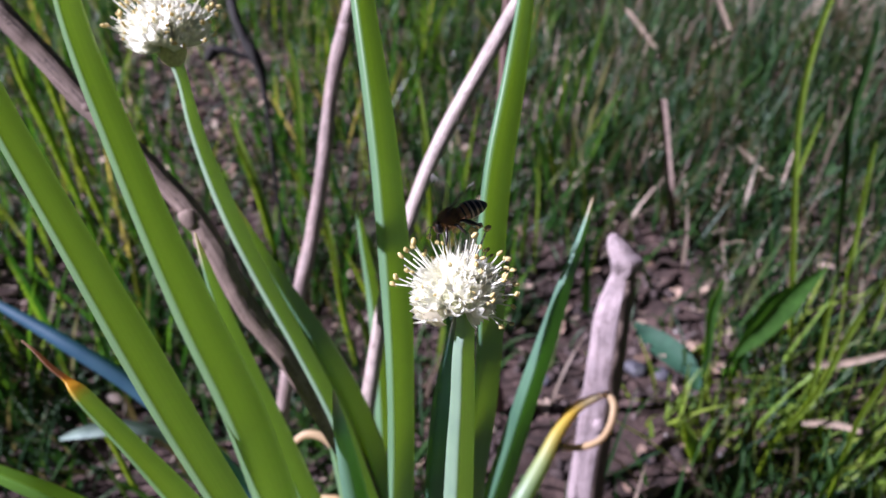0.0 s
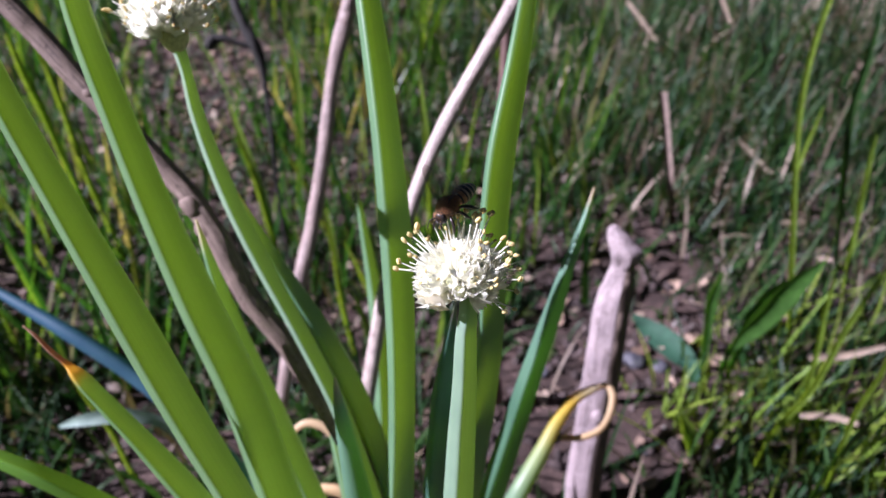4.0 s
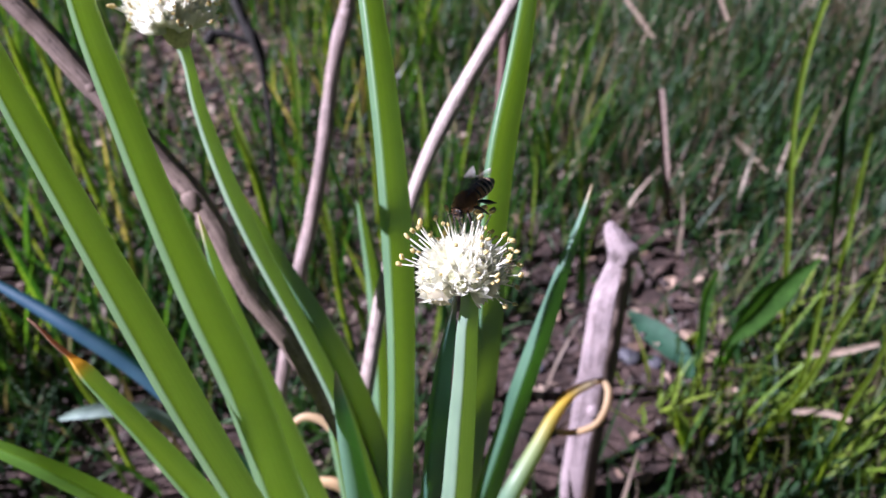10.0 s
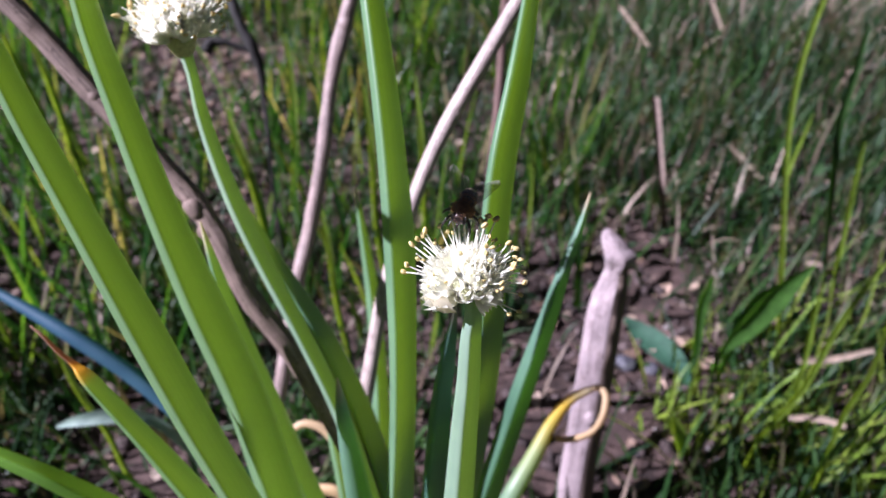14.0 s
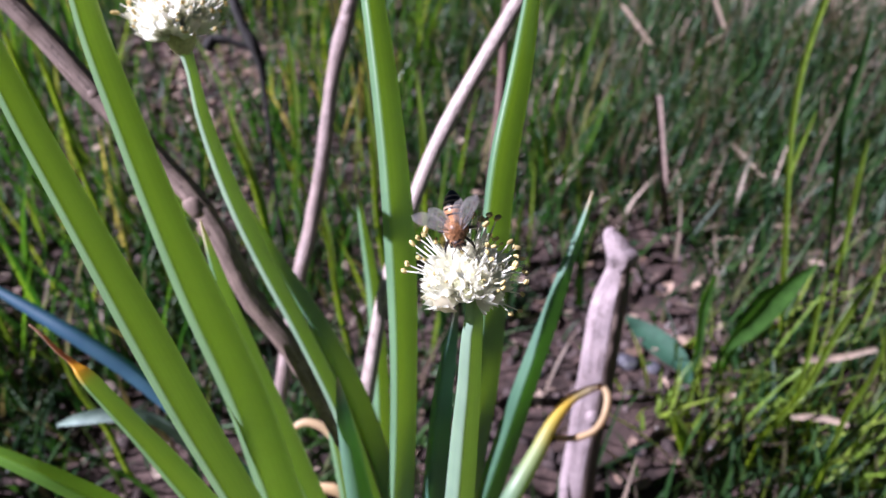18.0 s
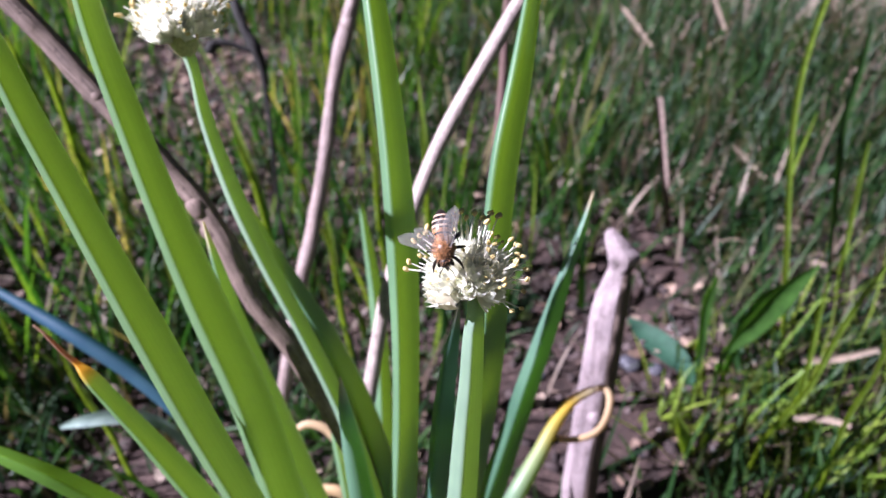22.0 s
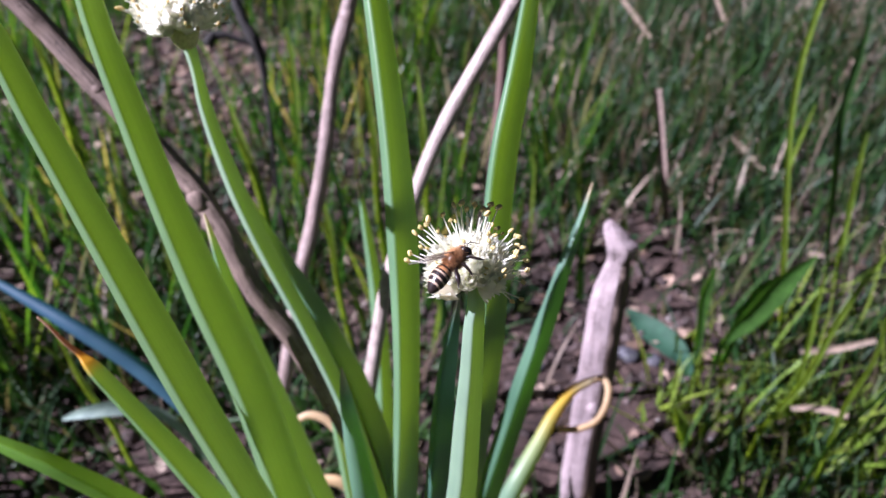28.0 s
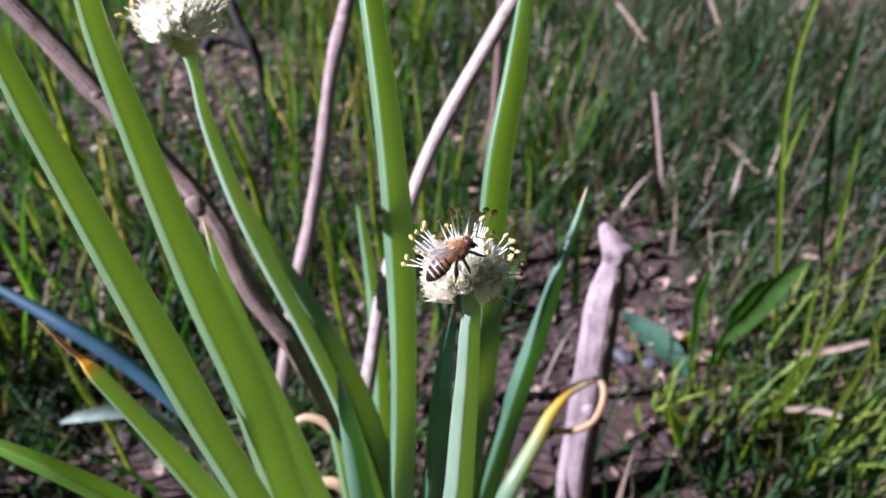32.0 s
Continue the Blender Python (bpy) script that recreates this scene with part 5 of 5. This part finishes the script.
def build_bee():
    bee = holder("honey_bee", (0, 0, 0), "brown honey bee with black and tan bands on the white flower", "bee")
    v, f = ball((0, 0.0002, 0), (0.0021, 0.0023, 0.0019), 10, 16)
    hv, hf = hairs((0, 0.0002, 0), (0.0020, 0.0022, 0.0018), 1700, 0.0008, 3)
    V, Fc, S = merged([(v, f, 0), (hv, hf, 1)])
    part("thorax", mesh_from("thorax", V, Fc, [brown_mat, fur_mat], S), bee, "furry ginger-brown thorax")
    # abdomen: overlapping rings that taper to the tip
    pieces = []
    rings, sides = 34, 18
    v, f, S = [], [], []
    for i in range(rings + 1):
        t = i / rings
        y = -0.0018 - 0.0068 * t
        rad = 0.0021 * math.sin(math.pi * min(1, 0.13 + t * 0.87)) ** 0.62
        k = (t * 5.6) % 1.0
        rad = rad * (1 - 0.05 * k) + 0.00004
        drop = -0.0009 * t * t - 0.0002
        for s in range(sides):
            a = 2 * math.pi * s / sides
            v.append((rad * math.cos(a), y, drop + 0.92 * rad * math.sin(a)))
    for i in range(rings):
        t = (i + 0.5) / rings
        k = (t * 5.6) % 1.0
        light = k < (0.62 if t < 0.32 else 0.26) and t < 0.85
        for s in range(sides):
            q = (s + 1) % sides
            f.append((i * sides + s, i * sides + q, (i + 1) * sides + q, (i + 1) * sides + s))
            S.append((3 if t < 0.3 else 1) if light else 0)
    hv, hf = hairs((0, -0.0040, -0.0003), (0.0019, 0.0028, 0.0018), 350, 0.0004, 5)
    V, Fc, S2 = merged([(hv, hf, 2)])
    b = len(v)
    part("abdomen", mesh_from("abdomen", v + V, f + [tuple(i + b for i in g) for g in Fc], [chitin_mat, band_mat, pale_fur, amber_mat], S + S2), bee, "black abdomen with tan bands")
    v, f = ball((0, 0.0030, -0.0005), (0.0015, 0.0010, 0.0014), 8, 14)
    hv, hf = hairs((0, 0.0029, -0.0003), (0.0014, 0.0009, 0.0013), 260, 0.0005, 9)
    m_v, m_f, _ = tube_data([(0, 0.0036, -0.0016, 0.00035), (0, 0.0039, -0.0024, 0.00022), (0, 0.0039, -0.0034, 0.0001)], 7, 3)
    V, Fc, S = merged([(v, f, 0), (hv, hf, 1), (m_v, m_f, 0)])
    head = part("head", mesh_from("head", V, Fc, [chitin_mat, fur_mat], S), bee, "dark head")
    for s in (-1, 1):
        turn = Euler((0.2, 0, -0.35 * s)).to_matrix()
        v, f = ball((0.00122 * s, 0.0031, -0.0004), (0.00045, 0.00075, 0.0011), 8, 10, turn)
        part("eye", mesh_from("eye", v, f, [eye_mat]), head, "glossy black eye")
        part("antenna", tube("antenna", [(0.0004 * s, 0.0038, -0.0001, 0.00011), (0.0007 * s, 0.0046, 0.0004, 0.0001), (0.0012 * s, 0.0051, 0.0000, 0.0001), (0.0016 * s, 0.0060, -0.0012, 0.00009)], chitin_mat, sides=6, steps=4), head)
        for k, (y, out, back, down) in enumerate(((0.0014, 0.0030, 0.0020, -0.0034), (0.0002, 0.0040, -0.0008, -0.0034), (-0.0009, 0.0032, -0.0028, -0.0034))):
            wide = 0.00052 if k == 2 else 0.00032
            pts = [(0.0009 * s, y, -0.0013, 0.0003), (out * 0.62 * s, y + back * 0.35, -0.0012, 0.00034), (out * 0.9 * s, y + back * 0.75, -0.0023, wide), (out * s, y + back * 1.05, down * 0.92, 0.0002), (out * 1.02 * s, y + back * 1.25, down * 1.08, 0.00009)]
            part("leg", tube("leg", pts, chitin_mat, sides=7, steps=4), bee, "dark hairy leg")
    wings = []
    for s in (-1, 1):
        fore = part("forewing", wing_mesh("forewing", s, 0.0085, 0.0029), bee, "clear veined wing")
        part("hindwing", wing_mesh("hindwing", s, 0.0060, 0.0021), fore, "clear small wing", pose(0.0001 * s, -0.0012, -0.0002, 0, 0, -14 * s))
        wings.append(fore)
    return bee, wings


def wing_mesh(name, s, L, W):
    """A rounded thin wing along x with raised veins."""
    v, f = [], []
    n, c = 12, 4
    lead = lambda t: W * 0.42 * math.sin(math.pi * min(1, t * 0.62 + 0.1)) ** 0.6
    trail = lambda t: -W * 0.62 * math.sin(math.pi * min(1.0, t ** 1.25 * 0.96 + 0.03)) ** 0.75
    for side in (0, 1):
        for i in range(n + 1):
            t = i / n
            for j in range(c + 1):
                q = j / c
                close = math.sqrt(max(0.0, 1 - max(0, (t - 0.82) / 0.18) ** 2)) if t > 0.82 else 1
                y = (lead(t) * (1 - q) + trail(t) * q) * close
                v.append((s * t * L, y, 0.00015 * math.sin(j * 2.4 + i) - 0.00004 * side))
    w = c + 1
    for side in (0, 1):
        o = side * (n + 1) * w
        for i in range(n):
            for j in range(c):
                g = (o + i * w + j, o + i * w + j + 1, o + (i + 1) * w + j + 1, o + (i + 1) * w + j)
                f.append(g if side == 0 else g[::-1])
    pieces = [(v, f, 0)]
    for a, b, e in ((0.4, 0.38, 0.97), (0.15, 0.1, 0.85), (-0.1, -0.2, 0.75), (-0.15, -0.45, 0.55)):
        p = [(s * 0.0001, 0, 0.00004, 0.00006), (s * L * e * 0.5, W * a * 0.9, 0.0001, 0.00003), (s * L * e, W * b * 0.7, 0.00005, 0.00002)]
        tv, tf, _ = tube_data(p, 5, 5)
        pieces.append((tv, tf, 1))
    for t in (0.35, 0.55, 0.72):
        tv, tf, _ = tube_data([(s * L * t, W * 0.34, 0.0001, 0.00002), (s * L * (t + 0.06), 0, 0.0001, 0.00002), (s * L * t, -W * 0.33, 0.0001, 0.00002)], 5, 3)
        pieces.append((tv, tf, 1))
    V, Fc, S = merged(pieces)
    return mesh_from(name, V, Fc, [wing_mat, vein_mat], S)


bee, bee_wings = build_bee()
bee.scale = (1.08, 1.08, 1.08)


def motions():
    """The bee climbs and turns on the flower; its wings open and fold."""
    walk(bee, [
        (0, pose(0.00231, 0.13123, 0.44844, -15.0, 25.3, 112.7)),
        (0.5, pose(0.00084, 0.13175, 0.44909, -23.0, 25.3, 133.5)),
        (1, pose(0.00068, 0.13132, 0.44845, -15.9, 25.5, 129.1)),
        (1.5, pose(0.00087, 0.13139, 0.44845, -17.3, 25.2, 127.5)),
        (2, pose(0.00073, 0.13224, 0.44941, -14.6, 28.2, 128.6)),
        (2.5, pose(0.00101, 0.13205, 0.44924, -18.5, 25.1, 127.7)),
        (3, pose(0.00191, 0.13205, 0.44915, -19.4, 25.4, 131.1)),
        (3.5, pose(0.00059, 0.13108, 0.44798, -15.1, 23.9, 129.0)),
        (5.5, pose(0.00422, 0.13090, 0.44752, -20.8, 2.2, -175.7)),
        (6, pose(0.00335, 0.13105, 0.44773, -16.1, 1.4, -177.5)),
        (6.5, pose(0.00465, 0.13091, 0.44751, -12.9, -0.5, -180.8)),
        (7, pose(0.00431, 0.13106, 0.44778, -8.2, -3.6, 172.9)),
        (7.5, pose(0.00495, 0.13081, 0.44749, -11.8, -3.6, 172.3)),
        (8, pose(0.00452, 0.13091, 0.44762, -13.4, 7.1, -169.5)),
        (8.5, pose(0.00398, 0.13242, 0.44955, 17.3, 12.3, -174.0)),
        (9, pose(0.00482, 0.13147, 0.44831, -0.0, 19.7, 147.9)),
        (9.5, pose(0.00368, 0.13192, 0.44884, -0.0, 20.7, 130.6)),
        (10, pose(0.00460, 0.13132, 0.44797, -18.5, 20.2, 131.7)),
        (10.5, pose(0.00405, 0.13107, 0.44768, -12.8, 21.7, 141.0)),
        (11, pose(0.00446, 0.13066, 0.44722, -13.1, 20.6, 136.7)),
        (11.5, pose(0.00409, 0.12802, 0.44757, -16.5, 20.9, 136.8)),
        (12, pose(0.00337, 0.13025, 0.44683, -16.7, 10.1, 144.8)),
        (12.5, pose(0.00248, 0.13061, 0.44732, -11.8, 3.4, 160.4)),
        (13, pose(0.00431, 0.13134, 0.44827, -1.1, -1.4, -162.8)),
        (13.5, pose(0.00436, 0.13123, 0.44814, -10.9, -3.5, -170.8)),
        (14, pose(0.00301, 0.13141, 0.44835, 0.0, -13.1, 164.5)),
        (14.5, pose(0.00193, 0.12808, 0.44831, -14.8, -6.5, 166.4)),
        (16.5, pose(0.00143, 0.12413, 0.44857, -33.9, 5.4, 174.4)),
        (17, pose(0.00029, 0.12350, 0.44841, -40.2, 6.6, 176.0)),
        (17.5, pose(0.00098, 0.12449, 0.44844, -35.8, 10.3, 181.8)),
        (18, pose(0.00098, 0.12441, 0.44756, -39.9, 10.4, 180.4)),
        (18.5, pose(0.00111, 0.12444, 0.44853, -19.3, 13.1, 189.4)),
        (19, pose(-0.00000, 0.12525, 0.44868, -20.6, 8.3, 178.7)),
        (19.5, pose(-0.00107, 0.12385, 0.44778, -33.6, 2.5, 165.8)),
        (20, pose(-0.00162, 0.12173, 0.44740, -37.0, 9.6, 178.4)),
        (20.5, pose(-0.00174, 0.12117, 0.44725, -33.6, 7.5, 174.0)),
        (21, pose(-0.00124, 0.12036, 0.44720, -31.1, 6.7, 172.5)),
        (21.5, pose(-0.00151, 0.11945, 0.44725, -29.5, 0.7, 161.3)),
        (22, pose(-0.00198, 0.11876, 0.44599, -35.0, 11.0, 179.1)),
        (22.5, pose(-0.00248, 0.11839, 0.44544, -35.8, 16.4, 189.3)),
        (23, pose(-0.00285, 0.11827, 0.44536, -35.3, 17.5, 192.2)),
        (23.5, pose(-0.00278, 0.11876, 0.44577, -30.9, 17.7, 191.6)),
        (24, pose(-0.00320, 0.11822, 0.44524, -29.6, 9.6, 175.0)),
        (24.5, pose(-0.00296, 0.11807, 0.44521, -27.1, 18.0, 193.0)),
        (25, pose(-0.00288, 0.11597, 0.44318, -47.6, 36.7, -155.8)),
        (25.5, pose(-0.00501, 0.11453, 0.43877, 24.5, 33.3, -58.7)),
        (26.2, pose(-0.00397, 0.11444, 0.44033, 31.9, 16.9, -39.0)),
        (27, pose(-0.00140, 0.11368, 0.44154, 43.1, -12.3, -16.8)),
        (27.5, pose(0.00027, 0.11360, 0.44204, 66.2, -18.3, -11.8)),
        (28, pose(-0.00006, 0.11473, 0.44340, 20.0, -35.3, -53.9)),
        (28.3, pose(-0.00065, 0.11587, 0.44426, 7.1, -23.1, -61.5)),
        (28.5, pose(-0.00107, 0.11610, 0.44452, 6.1, -23.2, -61.6)),
        (29, pose(-0.00088, 0.11592, 0.44432, 9.8, -24.2, -58.3)),
        (29.5, pose(-0.00034, 0.11575, 0.44483, 17.8, -19.4, -75.6)),
        (30, pose(-0.00032, 0.11565, 0.44480, 16.9, -18.2, -79.8)),
        (30.5, pose(-0.00013, 0.11613, 0.44501, -2.8, -21.8, -58.5)),
        (31, pose(-0.00018, 0.11610, 0.44489, -1.9, -25.0, -48.8)),
        (31.3, pose(-0.00019, 0.11606, 0.44485, -2.0, -25.6, -47.3)),
        (31.6, pose(0.00009, 0.11618, 0.44516, -4.2, -19.6, -46.0)),
        (32, pose(0.00136, 0.11637, 0.44590, 31.3, -3.3, -65.6)),
    ])
    # seconds, then for each wing: swept back from straight out, raised
    beats = [(0, 80, 24, 52, 72), (3.5, 80, 24, 52, 72), (5.5, 30, 30, 30, 30), (8, 30, 30, 30, 30), (9, 66, 30, 66, 30), (9.5, 78, 12, 78, 12), (12, 78, 12, 78, 12),
             (12.5, 62, 40, 62, 40), (14, 50, 40, 50, 40), (14.5, 62, 30, 62, 30), (16.5, 54, 34, 30, 10), (20, 50, 36, 28, 8), (22, 70, 22, 24, 8), (25, 74, 20, 20, 8), (25.5, 30, 10, 30, 10), (27.5, 40, 12, 80, 22),
             (28, 72, 25, 66, 32), (31.3, 72, 25, 66, 32), (32, 66, 20, 80, 25)]
    for wing, s, k in ((bee_wings[0], -1, 1), (bee_wings[1], 1, 3)):
        walk(wing, [(b[0], pose(0.0010 * s, 0.0006, 0.0014, 0, -b[k + 1] * s, -b[k] * s)) for b in beats])


motions()
